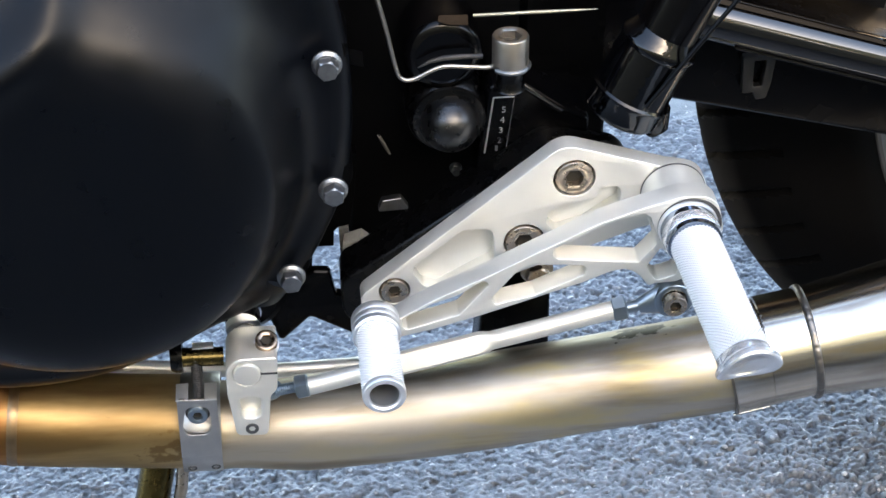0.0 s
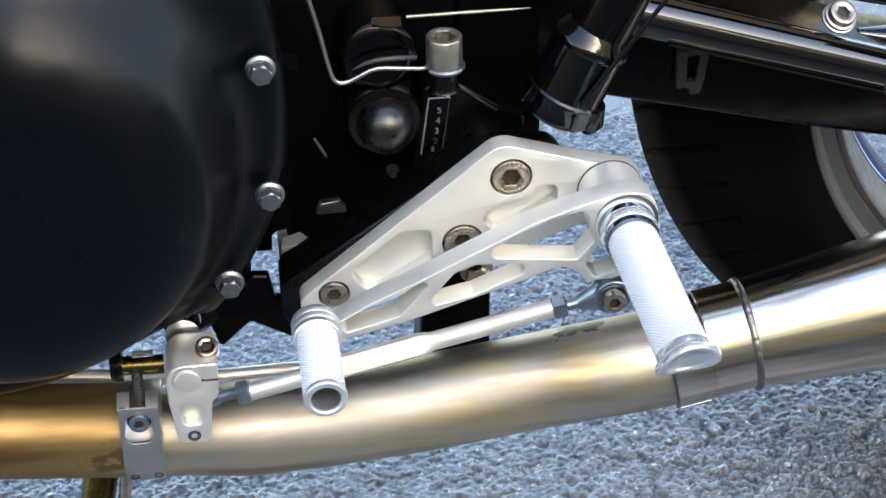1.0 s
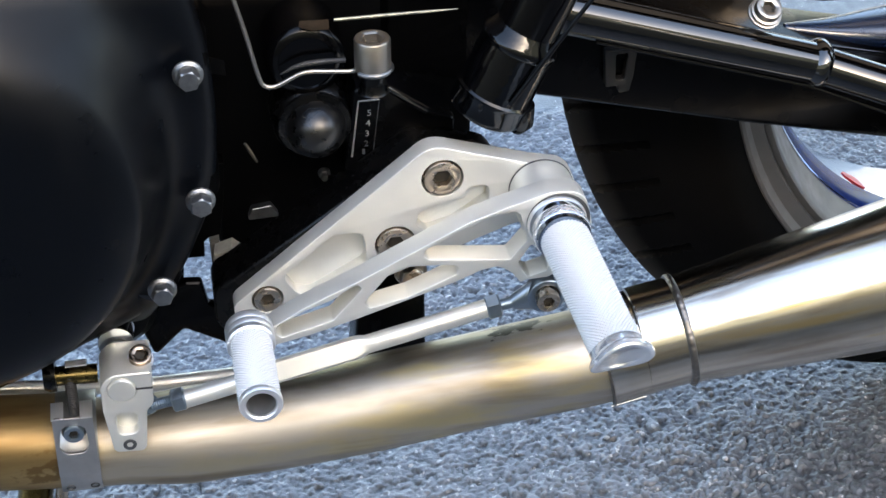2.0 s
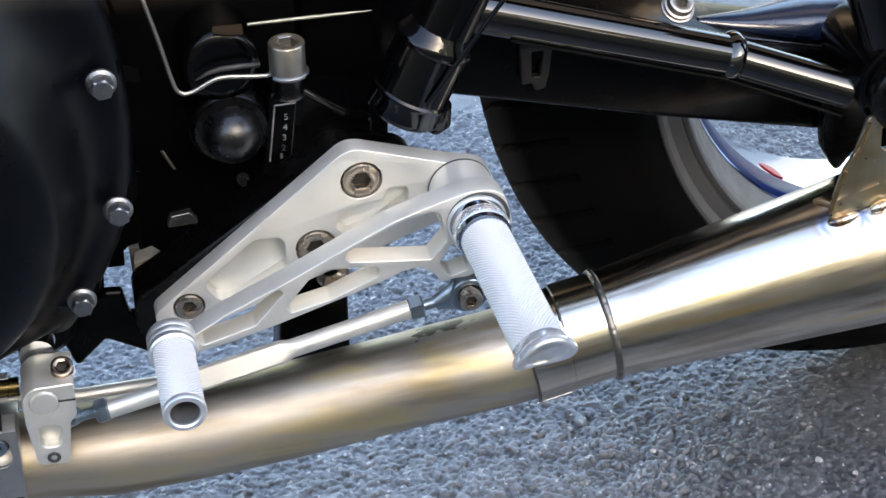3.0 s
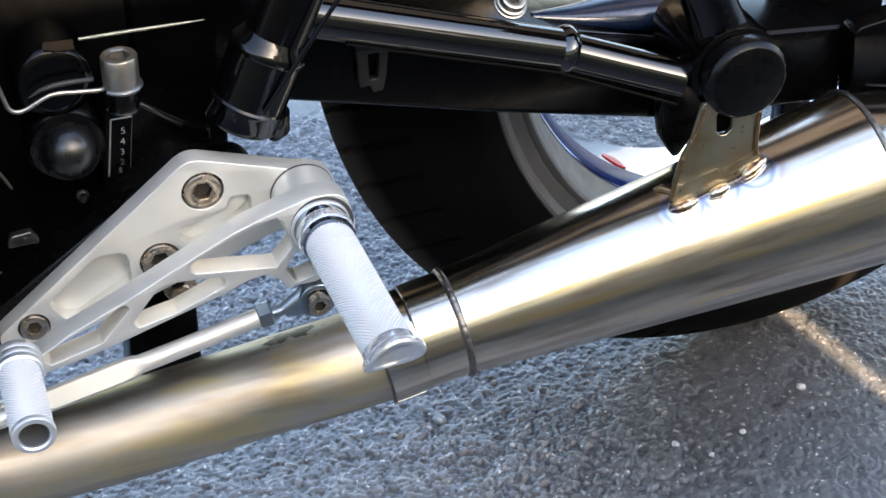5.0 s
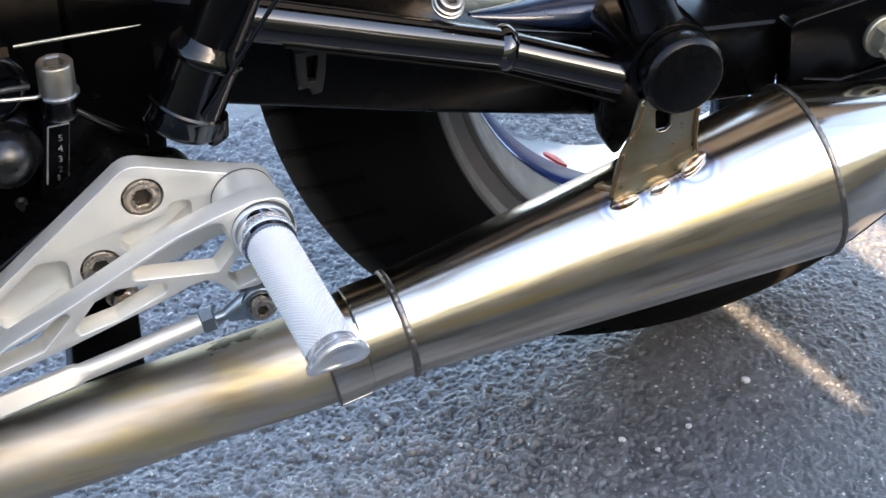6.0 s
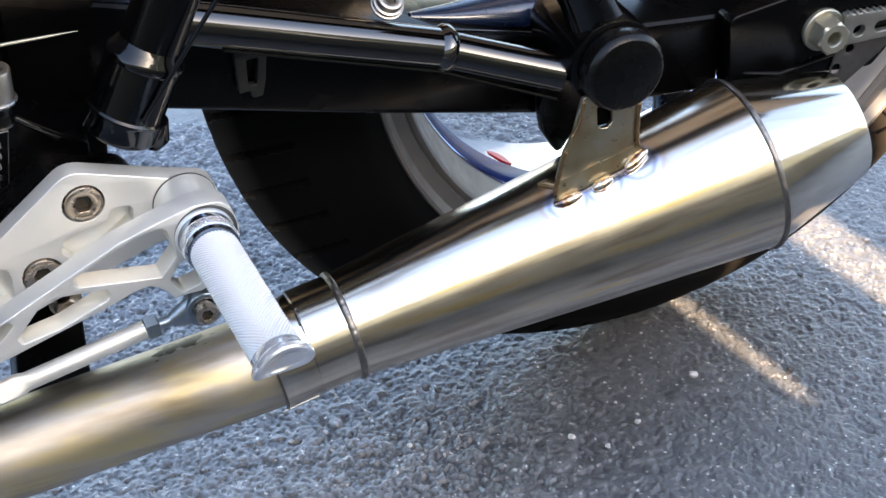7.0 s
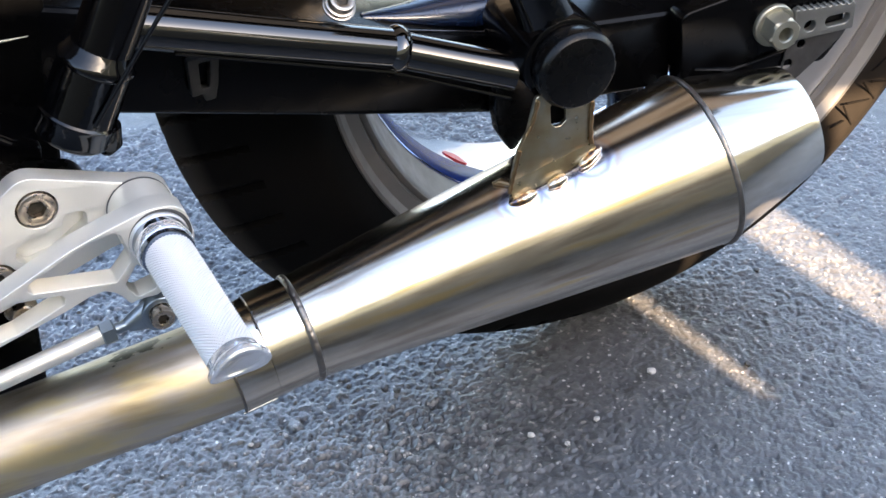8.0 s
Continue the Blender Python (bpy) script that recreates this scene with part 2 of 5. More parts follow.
mk.roughness(mk.noise(30), 0.04, 0.10)
barrel_chrome = mk.m

# tyre: black rubber, with sunlit rear dust and lit tread crown painted in
mk = Mat("tyre_rubber", (0.0035, 0.0030, 0.0026), 0.85, 0.0, Specular_IOR_Level=0.05)
fore = mk.node("ShaderNodeSeparateXYZ")
mk.link(mk.co, fore.inputs[0])
rear = mk.node("ShaderNodeMapRange")
rear.inputs["From Min"].default_value, rear.inputs["From Max"].default_value = 0.40, 0.52
mk.link(fore.outputs["X"], rear.inputs["Value"])
sunlit_dust = mk.mix(mk.noise(60, 5), (0.0062, 0.0048, 0.0036), (0.0130, 0.0098, 0.0072))
flat = mk.node("ShaderNodeVectorMath")
flat.operation = "MULTIPLY"
flat.inputs[1].default_value = (1, 0, 1)
mk.link(mk.co, flat.inputs[0])
reach = mk.node("ShaderNodeVectorMath")
reach.operation = "DISTANCE"
reach.inputs[1].default_value = (0.3955, 0, 0.317)
mk.link(flat.outputs[0], reach.inputs[0])
tread = mk.node("ShaderNodeMapRange")
tread.inputs["From Min"].default_value, tread.inputs["From Max"].default_value = 0.288, 0.3035
mk.link(reach.outputs["Value"], tread.inputs["Value"])
black = mk.mix(mk.noise(30), (0.0016, 0.0014, 0.0012), (0.0036, 0.0031, 0.0027))
mk.base(mk.mix(rear.outputs[0], mk.mix(tread.outputs[0], black, (0.052, 0.046, 0.040)), sunlit_dust))
mk.bump(mk.noise(900, 2), 0.3, 0.0004)
tyre_rubber = mk.m

# asphalt: dark binder, grey and pale aggregate
mk = Mat("asphalt", (0.07, 0.07, 0.072), 0.62, 0.0, Specular_IOR_Level=1.0)
vor = mk.node("ShaderNodeTexVoronoi", Scale=400.0)
mk.link(mk.co, vor.inputs["Vector"])
bw = mk.node("ShaderNodeSeparateColor")
mk.link(vor.outputs["Color"], bw.inputs[0])
stone = mk.ramp(bw.outputs[0], [(0.0, (0.120, 0.126, 0.138)), (0.5, (0.140, 0.146, 0.160)), (0.9, (0.160, 0.167, 0.182)), (0.975, (0.19, 0.195, 0.20)), (0.985, (0.45, 0.44, 0.43))])
up = mk.node("ShaderNodeSeparateXYZ")
mk.link(mk.co, up.inputs[0])
lift = mk.node("ShaderNodeMapRange")
lift.inputs["From Min"].default_value, lift.inputs["From Max"].default_value = 0.0107, 0.0126
mk.link(up.outputs["Z"], lift.inputs["Value"])
binder = mk.ramp(lift.outputs[0], [(0.0, (0, 0, 0)), (1.0, (1, 1, 1))])
stain = mk.ramp(mk.noise(6, 4), [(0.35, (0.85, 0.85, 0.85)), (0.65, (1.1, 1.1, 1.1))])
both = mk.mix(binder, (0.052, 0.054, 0.059), stone)
mul = mk.node("ShaderNodeMix")
mul.data_type, mul.blend_type = "RGBA", "MULTIPLY"
mul.inputs[0].default_value = 1.0
mk.link(both, mul.inputs[6])
mk.link(stain, mul.inputs[7])
# shade towards +x painted into the asphalt colour, its edge broken by noise
shade_span = mk.node("ShaderNodeMapRange")
shade_span.inputs["From Min"].default_value, shade_span.inputs["From Max"].default_value = 0.19, 1.80
shade_span.inputs["To Min"].default_value, shade_span.inputs["To Max"].default_value = 0.0, 1.0
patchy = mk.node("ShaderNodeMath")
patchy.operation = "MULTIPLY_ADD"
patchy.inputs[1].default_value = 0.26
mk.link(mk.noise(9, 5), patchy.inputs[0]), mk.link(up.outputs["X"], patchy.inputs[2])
mk.link(patchy.outputs[0], shade_span.inputs["Value"])
shaded_tone = mk.node("ShaderNodeMix")
shaded_tone.data_type, shaded_tone.blend_type = "RGBA", "MULTIPLY"
shaded_tone.inputs[0].default_value = 1.0
mk.link(mul.outputs[2], shaded_tone.inputs[6])
mk.link(mk.ramp(shade_span.outputs[0], [(0.0, (1.16, 1.15, 1.15)), (0.161, (0.56, 0.515, 0.47)), (0.5, (0.58, 0.54, 0.50)), (0.9, (1.0, 0.99, 0.98))]), shaded_tone.inputs[7])
chip = mk.node("ShaderNodeTexVoronoi", Scale=620.0)
chip.distance = "CHEBYCHEV"
mk.link(mk.co, chip.inputs["Vector"])
chance = mk.node("ShaderNodeSeparateColor")
mk.link(chip.outputs["Color"], chance.inputs[0])
mk.base(mk.mix(mk.ramp(chance.outputs[1], [(0.978, (0, 0, 0)), (0.982, (0.12, 0.12, 0.12)), (1.0, (0.9, 0.9, 0.9))]), shaded_tone.outputs[2], (0.46, 0.44, 0.41)))
mk.roughness(mk.noise(120, 4), 0.36, 0.56)
mk.bump(mk.noise(700, 5), 0.6, 0.0008)
asphalt = mk.m

mk = Mat("sun_block_sand", (0.50, 0.36, 0.18), 0.9)
mk.base(mk.mix(mk.noise(3, 5), (0.58, 0.445, 0.255), (0.66, 0.52, 0.31)))
mk.bump(mk.noise(60, 4), 0.4, 0.004)
sun_block_sand = mk.m
sun_block_brown = Mat("sun_block_brown", (0.16, 0.122, 0.082), 0.8).worn(0.4, 5, 120, 0.4, 0.004).m
pale_stone = Mat("pale_stone", (0.42, 0.40, 0.38), 0.7).worn(0.2, 200, 900, 0.3, 0.0004).m
dark_stone = Mat("dark_stone", (0.05, 0.048, 0.045), 0.7).worn(0.3, 200, 900, 0.3, 0.0004).m


# ---- mesh helpers ----
def finish(mesh, mat, sharp=38):
    mesh.materials.append(mat)
    mesh.polygons.foreach_set("use_smooth", [True] * len(mesh.polygons))
    mesh.set_sharp_from_angle(angle=radians(sharp))
    return mesh


def part(name, shape, mat, parent=None, label="", m=None, sharp=38):
    """Links a bmesh or mesh as one object, under a thing or under a part."""
    if isinstance(shape, bmesh.types.BMesh):
        bmesh.ops.recalc_face_normals(shape, faces=shape.faces)
        mesh = bpy.data.meshes.new(name)
        shape.to_mesh(mesh)
        shape.free()
        finish(mesh, mat, sharp)
    else:
        mesh = shape
        if not mesh.materials:
            finish(mesh, mat, sharp if sharp != 38 else 24)
    ob = new(name, mesh)
    if m is not None:
        ob.matrix_basis = m
    if parent is not None:
        ob.parent = parent
        ob.matrix_parent_inverse = WORLD_OF[parent].inverted()
    WORLD_OF[ob] = m if m is not None else Matrix.Identity(4)
    if label:
        tagged(ob, label)
    return ob


WORLD_OF = {}


def axis_frame(origin, axis):
    """A pose whose z runs along axis."""
    z = Vector(axis).normalized()
    x = Vector((1, 0, 0)) if abs(z.x) < 0.9 else Vector((0, 0, 1))
    y = z.cross(x).normalized()
    x = y.cross(z)
    m = Matrix((x, y, z)).transposed().to_4x4()
    m.translation = origin
    return m


def hexr(radius):
    """Distance to the side of a hexagon whose corners lie at radius."""
    return lambda a: radius * math.cos(radians(30)) / math.cos(a % radians(60) - radians(30))


def spin(rings, m=None, segs=32, loop=False, caps=True):
    """Rings of (radius or function of the angle, height) turned round z. loop joins the last to the first."""
    bm = bmesh.new()
    rows = []
    for r, h in rings:
        rows.append([bm.verts.new(((r(a) if callable(r) else r) * math.cos(a), (r(a) if callable(r) else r) * math.sin(a), h)) for a in (2 * math.pi * k / segs for k in range(segs))])
    pairs = list(zip(rows, rows[1:])) + ([(rows[-1], rows[0])] if loop else [])
    for a, b in pairs:
        for k in range(segs):
            bm.faces.new((a[k], a[(k + 1) % segs], b[(k + 1) % segs], b[k]))
    if caps and not loop:
        bm.faces.new(rows[0]), bm.faces.new(rows[-1])
    if m is not None:
        bm.transform(m)
    return bm


def glide(points, steps):
    """A smooth line through points (Catmull-Rom)."""
    p = [np.array(q, float) for q in points]
    p = [2 * p[0] - p[1], *p, 2 * p[-1] - p[-2]]
    out = []
    for a, b, c, d in zip(p, p[1:], p[2:], p[3:]):
        for k in range(steps):
            t = k / steps
            out.append(0.5 * (2 * b + (c - a) * t + (2 * a - 5 * b + 4 * c - d) * t * t + (3 * b - a - 3 * c + d) * t**3))
    return out + [p[-2]]


def sweep(stations, segs=24, caps=True, flat=None):
    """A tube through stations of (x, y, z, radius)."""
    bm = bmesh.new()
    pts = [Vector(s[:3]) for s in stations]
    rows = []
    for k, s in enumerate(stations):
        d = (pts[min(k + 1, len(pts) - 1)] - pts[max(k - 1, 0)]).normalized()
        side = d.cross(Vector((0, 1, 0))) if abs(d.y) < 0.9 else d.cross(Vector((0, 0, 1)))
        side.normalize()
        up = side.cross(d)
        w, h = (float(q) for q in flat[k]) if flat else (1, 1)
        rows.append([bm.verts.new(pts[k] + float(s[3]) * (w * math.cos(a) * side + h * math.sin(a) * up)) for a in (2 * math.pi * j / segs for j in range(segs))])
    for a, b in zip(rows, rows[1:]):
        for j in range(segs):
            bm.faces.new((a[j], a[(j + 1) % segs], b[(j + 1) % segs], b[j]))
    if caps:
        bm.faces.new(rows[0]), bm.faces.new(rows[-1])
    return bm


def fillet(points, radius, steps=6):
    """Corners of a polygon rounded; a point may bring a radius of its own."""
    out, n = [], len(points)
    for k in range(n):
        a, b, c = (Vector(points[(k + j) % n][:2]) for j in (-1, 0, 1))
        r = points[k][2] if len(points[k]) > 2 else radius
        u, v = (a - b), (c - b)
        half = u.angle(v) / 2
        if r <= 0 or half > radians(88):
            out.append(tuple(b))
            continue
        back = min(r / math.tan(half), 0.48 * u.length, 0.48 * v.length)
        r = back * math.tan(half)
        u.normalize(), v.normalize()
        centre = b + (u + v).normalized() * (r / math.sin(half))
        p, q = b + u * back - centre, b + v * back - centre
        turn = p.angle_signed(q)
        for j in range(steps + 1):
            w = p.copy()
            w.rotate(Matrix.Rotation(-turn * j / steps, 2))
            out.append(tuple(centre + w))
    return out


def disc(x, z, r, n=28):
    return [(x + r * math.cos(2 * math.pi * k / n), z + r * math.sin(2 * math.pi * k / n)) for k in range(n)]


def plate(outlines, near, far, bevel=0.0006):
    """A sheet parallel to the bike's side between y = near and y = far; the first outline bounds it, the others are holes."""
    data = bpy.data.curves.new("plate", "CURVE")
    data.dimensions, data.fill_mode = "2D", "BOTH"
    data.extrude, data.bevel_depth, data.bevel_resolution, data.offset = (far - near) / 2 - bevel, bevel, 2, -bevel
    for line in outlines:
        s = data.splines.new("POLY")
        s.points.add(len(line) - 1)
        for p, (u, v) in zip(s.points, line):
            p.co = (u, v, 0, 1)
        s.use_cyclic_u = True
    ob = new("plate", data)
    mesh = bpy.data.meshes.new_from_object(ob.evaluated_get(bpy.context.evaluated_depsgraph_get()))
    bpy.data.objects.remove(ob)
    bpy.data.curves.remove(data)
    mesh.transform(Matrix.Translation((0, (near + far) / 2, 0)) @ pose(0, 0, 0, 90, 0, 0))
    bm = bmesh.new()
    bm.from_mesh(mesh)
    bmesh.ops.remove_doubles(bm, verts=bm.verts, dist=2e-6)
    bm.to_mesh(mesh)
    bm.free()
    return mesh


def slab(points, up, thick):
    """A thin even sheet with the given corners, thickened downwards."""
    bm = bmesh.new()
    top = [bm.verts.new(q) for q in points]
    low = [bm.verts.new(Vector(q) - Vector(up).normalized() * thick) for q in points]
    bm.faces.new(top), bm.faces.new(low)
    for k in range(len(top)):
        bm.faces.new((top[k], top[(k + 1) % len(top)], low[(k + 1) % len(top)], low[k]))
    return bm


def box(lo, hi, bevel=0.001, segs=2):
    bm = bmesh.new()
    bmesh.ops.create_cube(bm, size=1, matrix=Matrix.Translation([(a + b) / 2 for a, b in zip(lo, hi)]) @ Matrix.Diagonal([b - a for a, b in zip(lo, hi)] + [1]))
    bmesh.ops.bevel(bm, geom=bm.edges[:], offset=bevel, segments=segs, affect="EDGES", profile=0.5)
    return bm


OUT = (0, -1, 0)  # towards the left side of the bike


def socket_bolt(name, origin, r, height, parent, mat, label, axis=OUT, hexa=0.52, button=False):
    """A socket head screw: rounded head with a real hexagon recess."""
    b = r * 0.12
    rings = [(r, -0.001), (r, height - (b * 4 if button else b)), (r - b * 0.4, height - b * 0.3), (r - b * (2.2 if button else 1.2), height), (r * (hexa + 0.12), height), (hexr(r * hexa), height - r * 0.1), (hexr(r * hexa), height - r * 0.75)]
    m = axis_frame(origin, axis)
    head = part(name, spin(rings, m, 36), mat, parent, label)
    # dark disc on the recess floor paints the shade inside
    floor = spin([(hexr(r * hexa * 0.99), height - r * 0.62), (hexr(r * hexa * 0.99), height - r * 0.50)], m, 36)
    if parent.parent is motorcycle:
        part("socket", floor, socket_dark, parent)
    else:
        floor.free()
    return head


def hex_bolt(name, origin, r, height, parent, mat, label="", axis=OUT, flange=True, turn=0.0):
    """A hexagon head on a round flange."""
    rings = [(r * 1.3, 0), (r * 1.3, 0.0012), (r * 1.05, 0.0022)] if flange else [(hexr(r), 0)]
    rings += [(hexr(r), rings[-1][1] + 0.0001), (hexr(r), height - 0.0006), (r * 0.82, height), (r * 0.3, height)]
    return part(name, spin(rings, axis_frame(origin, axis) @ pose(0, 0, 0, 0, 0, turn), 36), mat, parent, label, sharp=25)


def knurled(x, z, y0, y1, r, pitch, depth, slant=0.0):
    """A sleeve along y with small pointed diamonds; slant cuts its outer end askew."""
    n = 2 * int(round(2 * math.pi * r / pitch))
    rows = int(round(abs(y1 - y0) / (pitch / 2)))
    a, k = np.arange(n) * 2 * np.pi / n, np.arange(rows + 1)
    peak = (np.arange(n)[None, :] + k[:, None]) % 2
    rr = r - depth * (1 - peak)
    rr[0], rr[-1] = r - 2 * depth, r - 2 * depth
    dz = rr * np.sin(a)[None, :]
    f = (k / rows)[:, None]
    y = y0 + (y1 - y0) * f - slant * f**6 * dz
    co = np.stack([x + rr * np.cos(a)[None, :], y, z + dz], -1).reshape(-1, 3)
    tris = []
    for i in range(rows):
        for j in range(n):
            p, q, v, w = i * n + j, i * n + (j + 1) % n, (i + 1) * n + (j + 1) % n, (i + 1) * n + j
            tris += [(p, q, v), (p, v, w)] if (i + j) % 2 == 0 else [(p, q, w), (q, v, w)]
    mesh = bpy.data.meshes.new("knurl")
    mesh.from_pydata(co.tolist(), [], tris)
    mesh.update()
    return mesh


# ---- ground ----
GROUND = 0.012


def build_ground():
    rng = np.random.default_rng(4)
    step = 0.0010
    x0, x1, y0, y1 = -0.34, 0.72, -0.06, 0.58
    fx, fy = np.arange(x0, x1, step), np.arange(y0, y1, step)
    def soft(sigma):
        """Smooth random relief with humps about three sigma wide, of unit spread."""
        f = rng.standard_normal((len(fx), len(fy)))
        k = np.exp(-0.5 * (np.arange(-int(3 * sigma) - 1, int(3 * sigma) + 2) / sigma) ** 2)
        for ax in (0, 1):
            f = np.apply_along_axis(lambda q: np.convolve(q, k, "same"), ax, f)
        return f / f.std()

    # angular aggregate with crevices between, smoother where wheels have worn it
    gx, gy = np.meshgrid(fx, fy, indexing="ij")
    gx, gy = gx + 0.0009 * soft(2.2), gy + 0.0009 * soft(2.2)

    def cells(size):
        """Distances to the nearest two of scattered stones, and a height for each stone."""
        nx, ny = int((x1 - x0) / size) + 6, int((y1 - y0) / size) + 6
        px, py, top = (rng.random((nx, ny)) for _ in range(3))
        cx, cy = np.floor((gx - x0) / size).astype(int) + 2, np.floor((gy - y0) / size).astype(int) + 2
        first, second, height = np.full(gx.shape, 9.0), np.full(gx.shape, 9.0), np.zeros(gx.shape)
        for i in (-1, 0, 1):
            for j in (-1, 0, 1):
                a, b = np.clip(cx + i, 0, nx - 1), np.clip(cy + j, 0, ny - 1)
                d = np.hypot((a - 2 + px[a, b]) * size + x0 - gx, (b - 2 + py[a, b]) * size + y0 - gy) / size
                near = d < first
                second = np.where(near, first, np.minimum(second, d))
                height = np.where(near, top[a, b], height)
                first = np.where(near, d, first)
        return first, second, height

    f1, f2, top = cells(0.0036)
    g1, _, big = cells(0.0085)
    h = 0.0011 * (top - 0.5) - 0.0007 * np.exp(-(f2 - f1) / 0.10) - 0.0005 * f1**2
    h += np.where(big > 0.72, 0.0007 * np.clip(1 - (g1 / 0.45) ** 2, 0, 1), 0) - np.where(big < 0.16, 0.0012 * np.clip(1 - (g1 / 0.5) ** 2, 0, 1), 0)
    h += 0.00026 * soft(0.8) + 0.00022 * soft(4.0)
    wear = np.interp(fx, (0.05, 0.34), (1.15, 0.74))[:, None] * (1 + 0.2 * soft(55))
    h = np.clip(h, -0.0030, 0.0008 + 0.35 * np.clip(h - 0.0008, 0, 1)) * wear
    edge = np.minimum.outer(np.minimum(fx - x0, fx[-1] - fx), np.full(len(fy), 9.0))
    edge = np.minimum(edge, np.minimum(fy - y0, fy[-1] - fy)[None])
    h *= np.clip(edge / 0.02, 0, 1)
    far = np.array([1, 3, 9, 30, 120, 600, 3000.0])
    xs, ys = np.concatenate([x0 - far[::-1], fx, x1 + far]), np.concatenate([y0 - far[::-1], fy, y1 + far])
    h -= 0.0007 * np.clip(1 - edge / 0.02, 0, 1)  # meets the mean level of the sheet beyond
    z = np.full((len(xs), len(ys)), GROUND - 0.0007)
    z[7:-7, 7:-7] = GROUND + h
    co = np.stack([*np.meshgrid(xs, ys, indexing="ij"), z], -1).reshape(-1, 3)
    n = len(ys)
    i, j = np.meshgrid(np.arange(len(xs) - 1), np.arange(n - 1), indexing="ij")
    quads = np.stack([i * n + j, (i + 1) * n + j, (i + 1) * n + j + 1, i * n + j + 1], -1).reshape(-1, 4)
    mesh = bpy.data.meshes.new("ground")
    mesh.vertices.add(len(co)), mesh.loops.add(quads.size), mesh.polygons.add(len(quads))
    mesh.vertices.foreach_set("co", co.ravel())
    mesh.loops.foreach_set("vertex_index", quads.ravel().astype(np.int32))
    mesh.polygons.foreach_set("loop_start", (np.arange(len(quads)) * 4).astype(np.int32))
    mesh.update(calc_edges=True)
    mesh.validate()
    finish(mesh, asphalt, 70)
    tagged(new("ground", mesh), "coarse grey asphalt with pale aggregate", "asphalt", kind="structure")


build_ground()


def build_wall():
    """An unseen wall added to block the low sun, its gaps fitted to the streaks."""
    mesh = plate([[(-6, GROUND - 0.1), (7, GROUND - 0.1), (7, 1.12), (-6, 1.12)],
                  [(0.721, 0.748), (0.742, 0.748), (0.742, 0.90), (0.721, 0.90)],
                  [(0.842, 0.68), (0.896, 0.68), (0.896, 0.985), (0.842, 0.985)]], -1.21, -1.15, 0.0)
    part("sun_block_wall", mesh, sun_block_sand)
    # browner base, added to tone what the metal reflects
    tagged(part("sun_block_base", box((-6, -1.19, GROUND - 0.1), (7, -1.12, 0.66), 0.006), sun_block_brown), "buff base of the added wall, there to tone reflections", "wall", kind="structure")
    tagged(bpy.data.objects["sun_block_wall"], "unseen sand-coloured wall, added to block the sun, with narrow gaps", "wall", kind="structure")


build_wall()

# ---- the motorcycle ----
AXLE = Vector((0.3955, 0.225, 0.317))
BIKE_AT = Vector((AXLE.x, AXLE.y, GROUND))
motorcycle = new("motorcycle")
motorcycle.location = BIKE_AT
WORLD_OF[motorcycle] = Matrix.Translation(BIKE_AT)
tagged(motorcycle, "black and silver custom motorcycle on its side stand", "motorcycle")

PIPE_Y = 0.015


